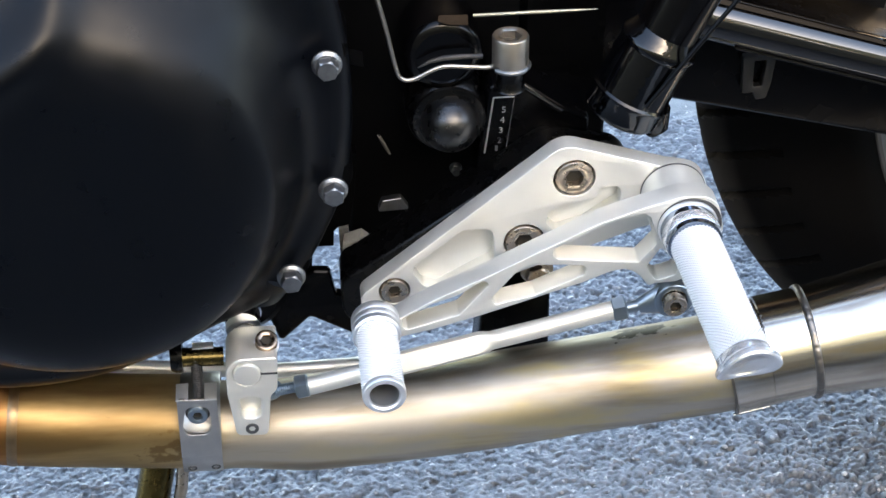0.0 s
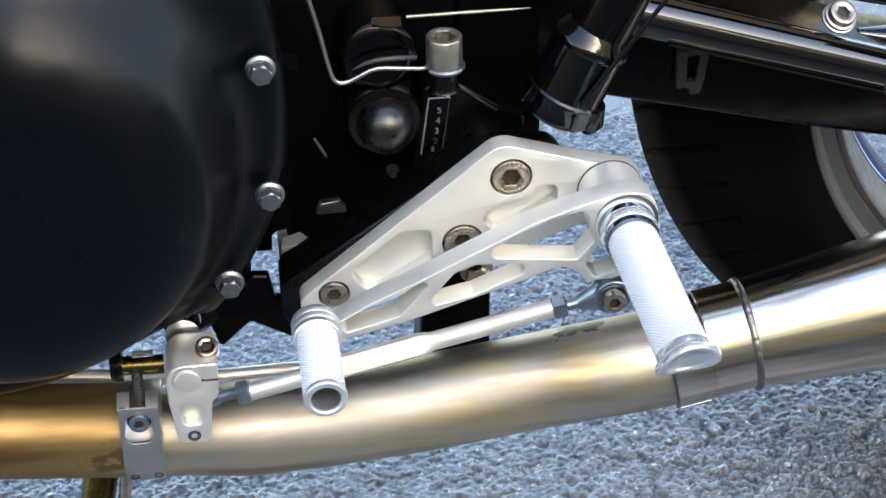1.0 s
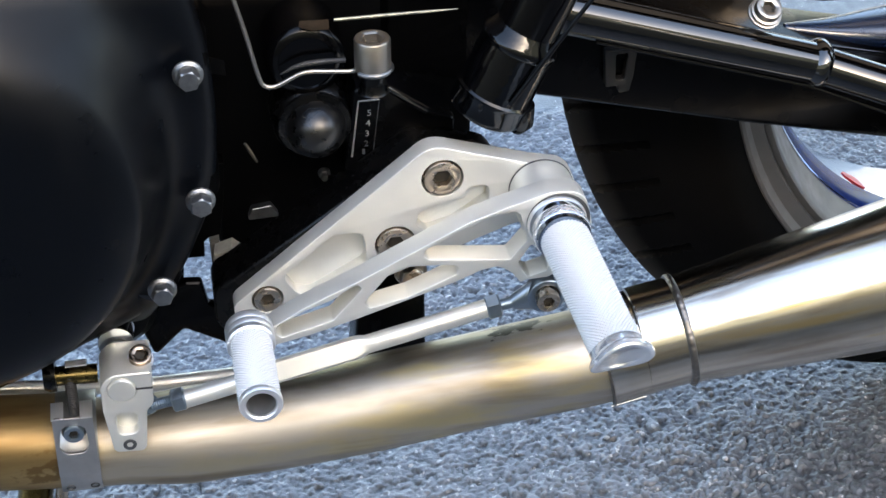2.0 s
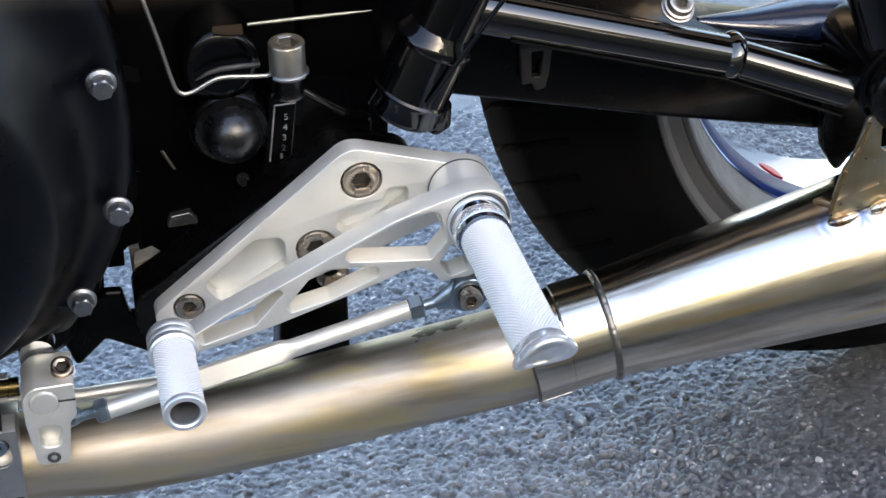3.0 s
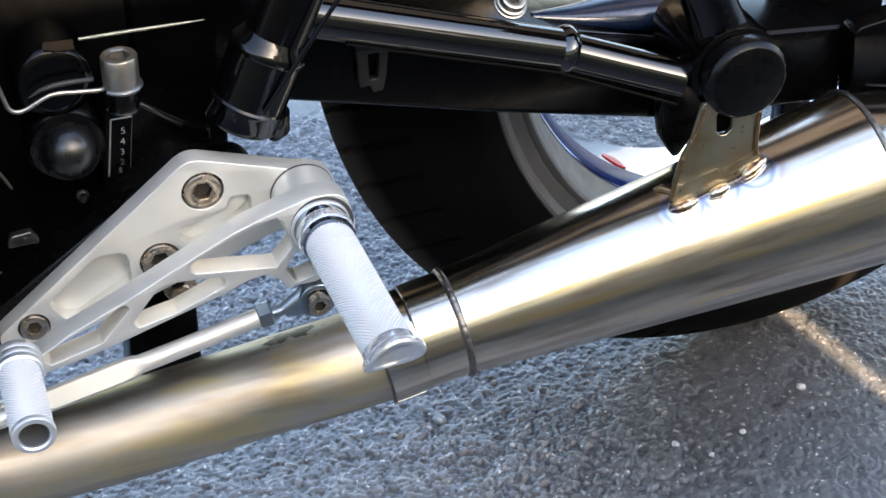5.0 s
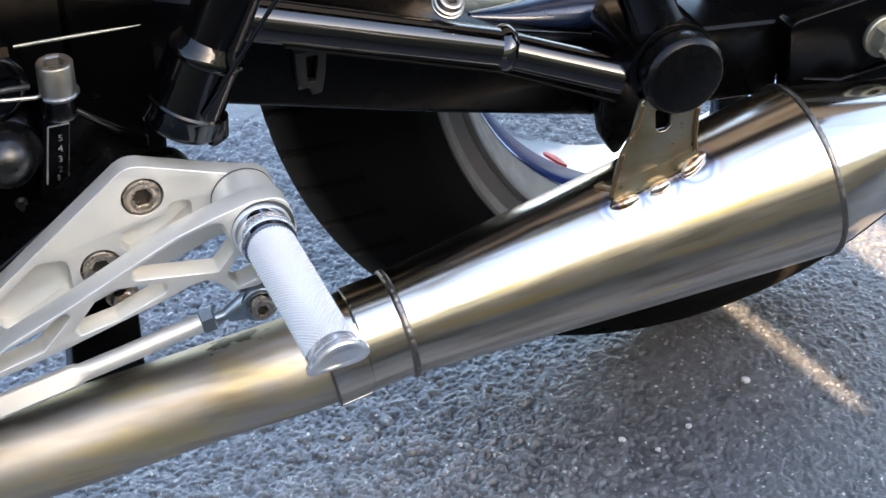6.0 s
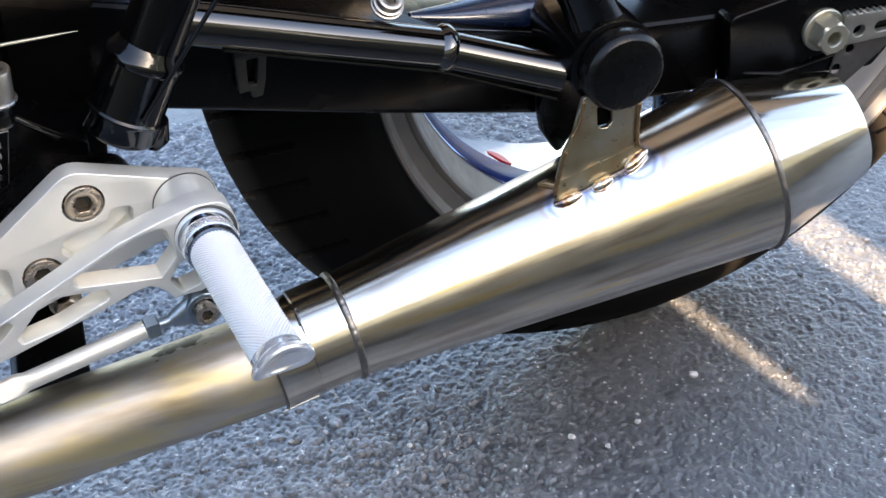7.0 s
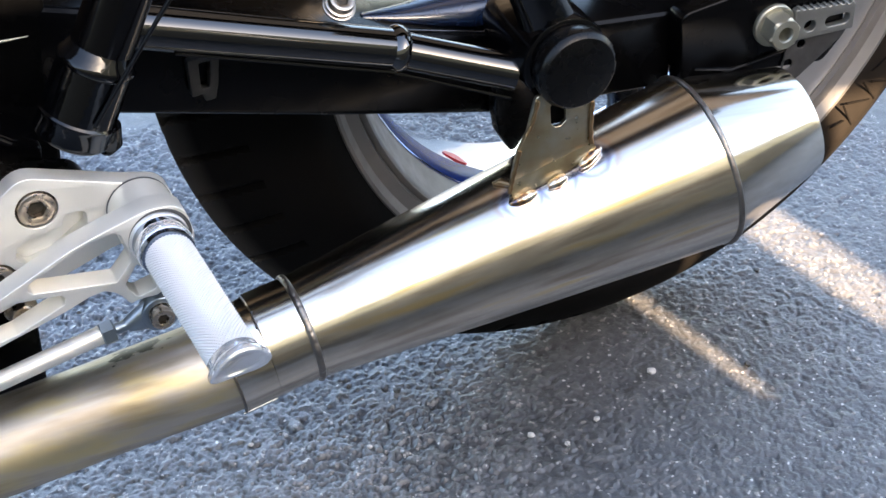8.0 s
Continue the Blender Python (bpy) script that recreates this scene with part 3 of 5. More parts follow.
def build_exhaust():
    head = [(-0.40, 0.037, 0.239), (-0.32, 0.022, 0.2208), (-0.2553, PIPE_Y + 0.0024, 0.2124), (-0.2119, PIPE_Y + 0.0024, 0.2068), (-0.150, PIPE_Y + 0.001, 0.2015)]
    line = [(*p, 0.0222 if p[0] < -0.17 else 0.0196) for p in glide(head, 8)]
    pipe = part("exhaust_pipe", sweep(line, 48), pipe_steel, motorcycle, "gold heat-tinted brushed steel exhaust pipe")
    part("weld_seam", sweep([(x, PIPE_Y + 0.0024, 0.2124 - 0.13 * (x + 0.2553), r) for x, r in ((-0.2580, 0.0219), (-0.2568, 0.0225), (-0.2550, 0.0227), (-0.2532, 0.0225), (-0.2520, 0.0219))], 48), seam_brown, pipe, "browned weld seam")
    mid = [(-0.160, 0.2003), (-0.1137, 0.1995), (-0.0474, 0.2035), (0.0060, 0.2100), (0.0373, 0.2140), (0.0750, 0.2185), (0.0985, 0.2240)]
    pts = glide([(x, PIPE_Y, z) for x, z in mid], 8)
    rad = lambda x: 0.0200 + 0.0030 * min(1, max(0, (x + 0.150) / 0.03)) + 0.0009 * min(1, max(0, (x - 0.02) / 0.06))
    link_pipe = part("link_pipe", sweep([(*p, rad(p[0])) for p in pts], 48), pipe_steel, motorcycle, "brushed steel link pipe with straw tint")
    # sleeve of the silencer with its slotted lip
    d = Vector((0.1189 - 0.0750, 0, 0.2285 - 0.2185)).normalized()
    c = Vector((0.1189, PIPE_Y, 0.2283))
    m = axis_frame(c, d)
    part("sleeve", spin([(0.0246, -0.040), (0.0256, -0.0398), (0.0258, -0.0395), (0.0258, -0.0185), (0.0255, -0.0180), (0.0246, -0.0180)], m, 56, caps=False), muffler_steel, link_pipe, "brushed steel slip sleeve")
    down = Vector((0, -0.588, -0.809)) * 0.0265
    lip = [(*(c + d * h + down), 0.0008) for h in (-0.0372, -0.0280, -0.0195)]
    part("clamp_lip", sweep(lip, 12), chrome, link_pipe, "bright folded lip")
    for k, turn in enumerate((84, 100)):
        q = c + d * -0.0172 + 0.0259 * (Vector((0, -1, 0)) * math.cos(radians(turn)) + Vector((-d.z, 0, d.x)) * math.sin(radians(turn)))
        part("slot", box((-0.0021, -0.0009, -0.0004), (0.0021, 0.0009, 0.0005), 0.0003, 1), slot_dark, link_pipe, "", Matrix.Translation(q) @ pose(0, 0, 0, 90 - turn, -13, 0))
    edge = spin([(0.0244, -0.0408), (0.0262, -0.0406), (0.0262, -0.0398), (0.0244, -0.0396)], m, 56, loop=True)
    part("sleeve_edge", edge, weld_steel, link_pipe)


def build_muffler():
    a, b = Vector((0.1189, PIPE_Y, 0.2283)), Vector((0.3432, PIPE_Y, 0.2690))
    d = (b - a).normalized()
    m = axis_frame(a, d)
    n = 0.2195
    r0, r1 = 0.0262, 0.0450
    prof = [(r0 - 0.001, -0.022), (r0, -0.0215), (r0, 0.0)]
    for k in range(1, 13):
        s = k / 12
        prof.append((r0 + (r1 - r0) * (s * 1.10 - 0.10 * s * s), n * s))
    body = part("muffler", spin(prof, m, 72, caps=False), muffler_steel, motorcycle, "tapered brushed steel silencer body")
    for at, r, w, nm in ((0.0, r0, 0.0019, "weld_ring"), (n, r1, 0.0016, "weld_ring")):
        ripple = lambda k: lambda a: r + w * (0.75 + 0.05 * math.sin(61 * a) + 0.07 * math.sin(19 * a + at * 90) + 0.06 * math.sin(34 * a + 1)) * math.sin(math.pi * k / 6)
        ring = [(ripple(k), at + w * -math.cos(math.pi * k / 6)) for k in range(7)]
        part(nm, spin([(r - 0.001, at - w)] + ring + [(r - 0.001, at + w)], m, 240, caps=False), weld_steel, body, "raised rippled weld ring")
    e = 0.0575
    cone = [(r1 - 0.0008, n + 0.001), (r1 - 0.0012, n + 0.002), (0.0290, n + e), (0.0284, n + e + 0.0006), (0.0276, n + e), (0.0262, n + e - 0.012), (0.022, n + e - 0.03), (0.0, n + e - 0.03)]
    part("end_cone", spin(cone, m, 72, caps=False), cone_steel, body, "polished reverse cone end cap")
    # worn print on the inlet, in plain bars
    for k in range(3):
        bar = box((-0.0016, -0.0006, -0.0002), (0.0016, 0.0006, 0.0002), 0.0001, 1)
        p = Vector((0.0935 + 0.0012 * k, 0.0085 - 0.0028 * k, 0.0)) - a
        ang = math.degrees(math.asin((PIPE_Y - 0.0085 + 0.0028 * k) / r0))
        q = Vector((0.0935, PIPE_Y - (r0 + 0.0001) * math.sin(radians(ang)), 0.2237 + (r0 + 0.0001) * math.cos(radians(ang))))
        part("printed_bar", bar, grey_ink, body, "", Matrix.Translation(q) @ pose(0, 0, 0, ang, 0, 0) @ pose(0, 0, 0, 0, -10, 90))


build_muffler()
build_exhaust()


def build_clamp():
    """Band clamp over the joint of the pipes, with its barrel and bolt."""
    c, d = Vector((-0.1692, PIPE_Y + 0.0015, 0.2030)), Vector((1, 0, -0.03))
    m = axis_frame(c, d)
    band = part("band_clamp", spin([(0.0215, -0.0090), (0.0231, -0.0092), (0.0234, -0.0088), (0.0234, 0.0088), (0.0231, 0.0092), (0.0215, 0.0090)], m, 56, loop=True), band_steel, motorcycle, "dull steel band clamp with bolt")
    for x in (-0.1745, -0.1635):
        part("rivet", spin([(0.0022, -0.001), (0.0022, 0.0004), (0.0019, 0.0006), (0.0015, 0.0004), (0.0013, -0.0002), (0.0, -0.0002)], axis_frame((x, PIPE_Y + 0.0015 - 0.0212, 0.1931), (0, -1, -0.42)), 24), slot_dark, band)
    # upright ears, cross barrel and long bolt
    slot = fillet([(-0.1765, 0.2230), (-0.1738, 0.2192), (-0.1655, 0.2192), (-0.1632, 0.2230), (-0.1640, 0.2350), (-0.1745, 0.2358)], 0.0035)
    part("ear", plate([fillet([(-0.1784, 0.2060, 0), (-0.1600, 0.2060, 0), (-0.1600, 0.2395), (-0.1780, 0.2405)], 0.0015), slot], -0.0092, -0.0077, 0.0003), band_steel, band, "dull steel clamp ear", pose(0, 0, -0.0022))
    for lo, hi in (((-0.1784, -0.0092, 0.2373), (-0.1728, 0.0030, 0.2381)), ((-0.1656, -0.0092, 0.2368), (-0.1600, 0.0030, 0.2376))):
        part("ear_fold", box(lo, hi, 0.0003), alu_bright, band)
    part("ear", box((-0.1696, 0.0035, 0.2566), (-0.1600, 0.0080, 0.2574), 0.0003), alu_bright, band)
    part("barrel", sweep([(-0.1756, 0.008, 0.2492, 0.0044), (-0.1560, 0.008, 0.2484, 0.0044)], 24), brass, band, "yellow-plated cross barrel")
    part("barrel_end", sweep([(-0.1800, 0.010, 0.2490, 0.0070), (-0.1775, 0.010, 0.2490, 0.0082), (-0.1745, 0.010, 0.2490, 0.0082)], 24), cap_black, band)
    bolt = [(0.0022 + (0.0005 if k % 2 else 0), 0.0006 * k) for k in range(40)]
    part("clamp_bolt", spin(bolt, axis_frame((-0.1685, 0.0035, 0.2270), (0, 0.12, 1)), 16), backing_grey, band, "threaded steel bolt")
    socket_bolt("bolt_head", (-0.1692, -0.0070, 0.2290), 0.0046, 0.0035, band, zinc, "blue-zinc socket bolt head")
    # dark disc under the bolt head, its shade as colour
    part("bolt_shade", spin([(0.0056, 0), (0.0056, 0.0008)], axis_frame((-0.1692, -0.0066, 0.2289), OUT), 32), slot_dark, band)


build_clamp()


# footrest hanger plate
PLATE = [(-0.0925, 0.2735), (-0.0930, 0.2835, 0.006), (-0.0045, 0.3565, 0.012), (0.0400, 0.3423, 0.020), (0.0600, 0.3375, 0.014), (0.0590, 0.3180, 0.010), (0.0300, 0.3110, 0.01), (-0.0700, 0.2730, 0.008)]


def build_hanger():
    bolts = [(0.0007, 0.3393, 0.0084), (-0.0203, 0.3074, 0.0084), (-0.0779, 0.2850, 0.0062)]
    pocket_a = fillet([(-0.0708, 0.2962), (-0.0476, 0.3158), (-0.0352, 0.3155), (-0.0338, 0.3100), (-0.0335, 0.2990), (-0.0580, 0.2850), (-0.0650, 0.2868)], 0.0042)
    pocket_b = fillet([(-0.0112, 0.3165), (-0.0100, 0.3225), (-0.0035, 0.3258), (0.0104, 0.3280, 0.0015), (0.0118, 0.3340), (0.0214, 0.3336), (0.0212, 0.3255), (0.0060, 0.3150), (-0.0060, 0.3115)], 0.0030)
    outline = fillet(PLATE, 0.006)
    holes = [disc(x, z, r + 0.0008) for x, z, r in bolts]
    hanger = part("footrest_hanger", plate([outline, pocket_a, pocket_b] + holes, 0.0, 0.0098, 0.0004), alu, motorcycle, "satin silver machined aluminium footrest plate")
    for line in (pocket_a, pocket_b):
        grown = [tuple(Vector(q) + (Vector(q) - Vector(np.mean(line, 0).tolist())).normalized() * 0.002) for q in line]
        part("pocket_floor", plate([grown], 0.0076, 0.0096, 0.0002), alu, hanger)
    for x, z, rr in bolts:
        part("counterbore", plate([disc(x, z, rr + (0.0020 if rr > 0.007 else 0.0004))], 0.0062, 0.0095, 0.0002), slot_dark, hanger)
    for x, z, r in bolts:
        socket_bolt("hanger_bolt", (x, 0.0066, z), r, 0.0075, hanger, bolt_steel, "stainless socket head bolt")
    part("boss", spin([(0.0140, 0), (0.0140, 0.0192), (0.0134, 0.0198), (0.0, 0.0198)], axis_frame((0.0440, 0.001, 0.3300), OUT), 48), alu, hanger, "round pivot boss")
    # dark ring painted in for the shaded gap round the boss
    part("gap_shade", spin([(0.0143, 0), (0.0143, 0.0007)], axis_frame((0.0440, -0.0003, 0.3300), OUT), 48), slot_dark, hanger)
    back = fillet([(-0.1010, 0.2640), (-0.1010, 0.2850), (-0.0920, 0.2900, 0.006), (-0.0100, 0.3480, 0.01), (0.0250, 0.3400), (0.0350, 0.3180), (-0.0600, 0.2700), (-0.0900, 0.2580)], 0.012)
    part("frame_lug", plate([back], 0.0102, 0.034, 0.002), cap_black, motorcycle, "satin black frame lug behind the footrest plate")


build_hanger()


def build_lever():
    y0, y1 = -0.0300, -0.0190
    outer = fillet([(-0.0900, 0.2830), (-0.0794, 0.2822), (-0.0609, 0.2864), (-0.0417, 0.2919), (-0.0161, 0.3002), (0.0013, 0.3059), (0.0120, 0.3104), (0.0187, 0.3116), (0.0224, 0.3098), (0.0256, 0.3072), (0.0293, 0.3017, 0.001), (0.0325, 0.3028, 0.002), (0.0411, 0.3030, 0.003),
                    (0.0510, 0.3080), (0.0565, 0.3160), (0.0600, 0.3290, 0.012), (0.0560, 0.3460, 0.012), (0.0409, 0.3468, 0.01), (0.0214, 0.3410, 0.02), (0.0070, 0.3360, 0.02), (-0.0201, 0.3223, 0), (-0.0399, 0.3121, 0.03), (-0.0646, 0.3006, 0.03), (-0.0800, 0.2915, 0.02), (-0.0900, 0.2885)], 0.004)
    w1 = fillet([(-0.0124, 0.3240), (0.0043, 0.3325), (0.0149, 0.3372), (0.0256, 0.3393), (0.0284, 0.3374), (0.0314, 0.3267), (0.0314, 0.3232), (0.0244, 0.3146), (-0.0106, 0.3190), (-0.0126, 0.3207)], 0.0014)
    w3 = fillet([(0.0336, 0.3214), (0.0281, 0.3125), (0.0291, 0.3096), (0.0318, 0.3052), (0.0335, 0.3046), (0.0406, 0.3067), (0.0423, 0.3116), (0.0390, 0.3163)], 0.0010)
    w4 = fillet([(-0.0388, 0.3000), (-0.0278, 0.3136), (-0.0216, 0.3165), (-0.0124, 0.3160), (0.0003, 0.3148), (0.0022, 0.3130), (0.0014, 0.3098), (-0.0198, 0.3006), (-0.0368, 0.2968)], 0.0016)
    w5 = fillet([(-0.0770, 0.2925), (-0.0648, 0.2988), (-0.0525, 0.3032), (-0.0449, 0.3083), (-0.0417, 0.3098), (-0.0392, 0.3078), (-0.0524, 0.2926), (-0.0749, 0.2863), (-0.0772, 0.2884)], 0.0014)
    lever = part("gear_lever", plate([outer, w1, w3, w4, w5], y0, y1, 0.0004), alu, motorcycle, "satin silver skeleton gear lever with cut-outs")
    # boss of the toe peg, with two turned lines
    turned = [(0.0098, 0), (0.0104, 0.0008), (0.0104, 0.0046), (0.01018, 0.0049), (0.0104, 0.0052), (0.0104, 0.0084), (0.01018, 0.0087), (0.0104, 0.0090), (0.0104, 0.0118), (0.0097, 0.0126), (0.0, 0.0126)]
    part("peg_boss", spin(turned, axis_frame((-0.0885, -0.0285, 0.2925), OUT), 48), alu_bright, lever)
    toe = part("toe_peg", knurled(-0.0885, 0.2930, -0.0395, -0.0788, 0.0090, 0.0016, 0.0006), peg_alu, lever, "knurled bright aluminium toe peg", sharp=1)
    ring = [(0.0082, 0.0038), (0.0087, 0.0042), (0.0090, 0.0050), (0.0090, 0.0066), (0.0086, 0.0074), (0.0068, 0.0076), (0.0062, 0.0070), (0.0061, 0.0050)]
    part("toe_peg_bore", spin([(0.0060, 0.0060), (0.0058, -0.018), (0.0, -0.018)], axis_frame((-0.0883, -0.0742, 0.2935), OUT), 40, caps=False), plate_grey, lever, "plain turned bore")
    part("toe_peg_end", spin(ring, axis_frame((-0.0883, -0.0742, 0.2935), OUT), 48, caps=False), alu_bright, lever, "hollow turned end")


build_lever()


def build_footpeg():
    """The peg runs outwards and a little to the rear; its end is cut askew and scooped."""
    start, stop = Vector((0.0446, -0.0440, 0.3322)), Vector((0.0476, -0.1172, 0.3314))
    lean = (stop - start) / (stop.y - start.y)
    x, z = start.x, start.z

    def leaning(v):
        d = v.y - start.y
        v.x += lean.x * d
        v.z += lean.z * d

    def cut(dx, dz):
        return 0.62 * dz + 26 * dx * dx - 0.12 * dx

    sleeve = knurled(x, z, start.y, stop.y, 0.0108, 0.0016, 0.0006)
    for v in sleeve.vertices:
        f = (v.co.y - start.y) / (stop.y - start.y)
        v.co.y -= f**5 * cut(v.co.x - x, v.co.z - z)
        leaning(v.co)
    peg = part("footpeg", sleeve, peg_alu, motorcycle, "knurled bright aluminium footpeg", sharp=1)
    # dark ring for the shaded gap between lever eye and peg
    part("gap_shade", spin([(0.0137, 0), (0.0137, 0.0008)], axis_frame((x + 0.0004, -0.0298, z), OUT), 56), slot_dark, peg)
    turned = {"collar": ([(0.0118, 0), (0.0125, 0.0003), (0.0128, 0.0008), (0.0128, 0.0020), (0.0124, 0.0026), (0.0117, 0.0027)], -0.0300, alu_bright, "turned aluminium collar"),
              "groove": ([(0.0112, 0), (0.0121, 0.0001), (0.0121, 0.0036), (0.0112, 0.0038)], -0.0324, dark_chrome, "polished groove with painted dark reflections"),
              "chrome_ring": ([(0.0112, 0), (0.0123, 0.0004), (0.0124, 0.0010), (0.0123, 0.0046), (0.0119, 0.0053), (0.0112, 0.0055)], -0.0358, cap_polish, "bright turned ring"),
              "neck_ring": ([(0.0108, 0), (0.0116, 0.0002), (0.0115, 0.0030), (0.0105, 0.0033)], -0.0408, dark_chrome, "polished neck")}
    for name, (rings, y, mat, words) in turned.items():
        bm = spin(rings, axis_frame((x, y, z), OUT), 56)
        for v in bm.verts:
            leaning(v.co)
        part(name, bm, mat, peg, words)
    neck = spin([(0.0102, -0.0040), (0.0109, -0.0034), (0.0109, 0.0018), (0.0104, 0.0022)], axis_frame((x, stop.y, z), OUT), 56)
    cap = spin([(0.0104, 0.0000), (0.0118, 0.0006), (0.0127, 0.0016), (0.0130, 0.0030), (0.0127, 0.0046), (0.0118, 0.0058), (0.0102, 0.0062), (0.0094, 0.0058), (0.0088, 0.0050), (0.0, 0.0048)], axis_frame((x, stop.y, z), OUT), 56)
    for bm, name, mat, words in ((neck, "end_ring", cap_polish, "polished ring before the cap"), (cap, "end_cap", cap_polish, "rounded polished end cap, cut askew")):
        for v in bm.verts:
            v.co.y -= cut(v.co.x - x, v.co.z - z)
            leaning(v.co)
        part(name, bm, mat, peg, words)


build_footpeg()


def build_linkage():
    y = -0.0150
    start, stop = Vector((-0.1190, y, 0.2462)), Vector((0.0185, y, 0.2783))
    line = [start.lerp(stop, k / 60) for k in range(61)]
    swell = [min(1.0, max(0.0, (0.0225 - abs(p.x + 0.0590)) / 0.0035)) for p in line]
    shaft = sweep([(*p, 0.0042 + 0.0011 * f) for p, f in zip(line, swell)], 40)
    face = Vector((0, -0.86, 0.51))
    for v in shaft.verts:  # a spanner flat on the thicker middle
        t = (v.co.x - start.x) / (stop.x - start.x)
        over = (v.co - start.lerp(stop, t)).dot(face) - 0.0035
        if over > 0 and abs(v.co.x + 0.0590) < 0.0225:
            v.co -= face * over
    rod = part("shift_rod", shaft, alu, motorcycle, "satin aluminium gear linkage rod")
    d = Vector((0.0260, 0, 0.0058)).normalized()
    part("locknut", spin([(0.0040, -0.0004), (hexr(0.0058), 0.0004), (hexr(0.0058), 0.0056), (0.0040, 0.0064)], axis_frame((0.0178, y, 0.2779), d) @ pose(0, 0, 0, 0, 0, 48), 36), zinc, rod, "zinc locknut", sharp=25)
    part("stud", sweep([(0.022, y, 0.2785, 0.0026), (0.036, y, 0.2812, 0.0026)], 16), zinc, rod)
    eye = plate([disc(0.0440, 0.2840, 0.0088), disc(0.0440, 0.2840, 0.0058)], -0.0195, -0.0120, 0.0008)
    end = part("rod_end", eye, zinc, rod, "zinc-plated ball joint eye")
    part("neck", sweep([(0.0290, -0.0155, 0.2800, 0.0034), (0.0325, -0.0155, 0.2810, 0.0050), (0.0370, -0.0155, 0.2822, 0.0070), (0.0410, -0.0155, 0.2832, 0.0080)], 24, flat=[(1, 0.9), (1, 0.7), (1, 0.55), (1, 0.48)]), zinc, rod)
    part("ball", spin([(0.0057, 0), (0.0057, 0.004), (0.0045, 0.0062), (0.0, 0.0062)], axis_frame((0.0440, -0.0140, 0.2840), OUT), 28), bolt_steel, end)
    socket_bolt("joint_bolt", (0.0438, -0.0195, 0.2842), 0.0053, 0.0046, rod, bolt_steel, "stainless socket bolt")
    d2 = Vector((0.012, 0, 0.0022)).normalized()
    part("locknut", spin([(0.0040, -0.0004), (hexr(0.0058), 0.0004), (hexr(0.0058), 0.0052), (0.0040, 0.0060)], axis_frame((-0.1240, y, 0.2460), d2) @ pose(0, 0, 0, 0, 0, 48), 36), zinc, rod, "blue-zinc locknut", sharp=25)
    thread = [(0.0024 + (0.0003 if k % 2 else 0), 0.0005 * k) for k in range(20)]
    part("stud", spin(thread, axis_frame((-0.1335, y + 0.001, 0.2440), d2), 16), zinc, rod)
    part("ball_socket", sweep([(-0.1405, -0.004, 0.2375, 0.0050), (-0.1375, -0.008, 0.2405, 0.0058), (-0.1335, -0.012, 0.2432, 0.0042)], 20), zinc, rod, "blue-zinc ball joint")


build_linkage()


def build_shift_arm():
    outline = fillet([(-0.1546, 0.2466, 0.01), (-0.1545, 0.2610, 0.008), (-0.1500, 0.2662, 0.008), (-0.1314, 0.2662, 0.0015), (-0.1322, 0.2479), (-0.1354, 0.2449), (-0.1365, 0.2334), (-0.1378, 0.2215, 0.003), (-0.1519, 0.2225, 0.003), (-0.1530, 0.2332)], 0.005)
    hole = fillet([(-0.1497, 0.2450), (-0.1394, 0.2442), (-0.1407, 0.2323), (-0.1491, 0.2324)], 0.003)
    slit = [(-0.1392, 0.2574), (-0.1392, 0.2583), (-0.1318, 0.2581), (-0.1318, 0.2572)]
    arm = part("shift_arm", plate([outline, hole, disc(-0.1453, 0.2578, 0.0063)], -0.0180, 0.0060, 0.0008), alu, motorcycle, "satin aluminium shift arm clamped to its shaft")
    part("recess", plate([fillet([(-0.1503, 0.2458), (-0.1388, 0.2450), (-0.1401, 0.2316), (-0.1497, 0.2317)], 0.002)], -0.0125, -0.0040, 0.0003), alu, arm)
    # slit drawn as a dark sliver on the face, its shade in the colour
    part("slit", plate([slit], -0.01835, -0.0030, 0.0), slot_dark, arm)
    shaft = part("gear_shaft", spin([(0.0062, 0), (0.0062, 0.0310), (0.0056, 0.0318), (0.0048, 0.0320), (0.0, 0.0320)], axis_frame((-0.1453, 0.0130, 0.2578), OUT), 40), alu, motorcycle, "plain steel gear shaft end")
    part("shaft_seal", spin([(0.0086, 0), (0.0086, 0.0110), (0.0080, 0.0112), (0.0080, 0.0220), (0.0, 0.0220)], axis_frame((-0.1462, 0.0300, 0.2640), OUT), 40), chrome, motorcycle, "bright shaft collar")
    socket_bolt("clamp_screw", (-0.1360, -0.0070, 0.2650), 0.0050, 0.0060, arm, copper_bolt, "brownish steel clamp screw", axis=(0.05, -0.45, 0.9))
    part("screw_washer", spin([(0.0058, 0), (0.0058, 0.0014)], axis_frame((-0.1361, -0.0067, 0.2645), (0.05, -0.45, 0.9)), 32), alu_bright, arm)
    socket_bolt("joint_screw", (-0.1448, -0.0176, 0.2264), 0.0030, 0.0010, arm, slot_dark, "small set screw")


build_shift_arm()


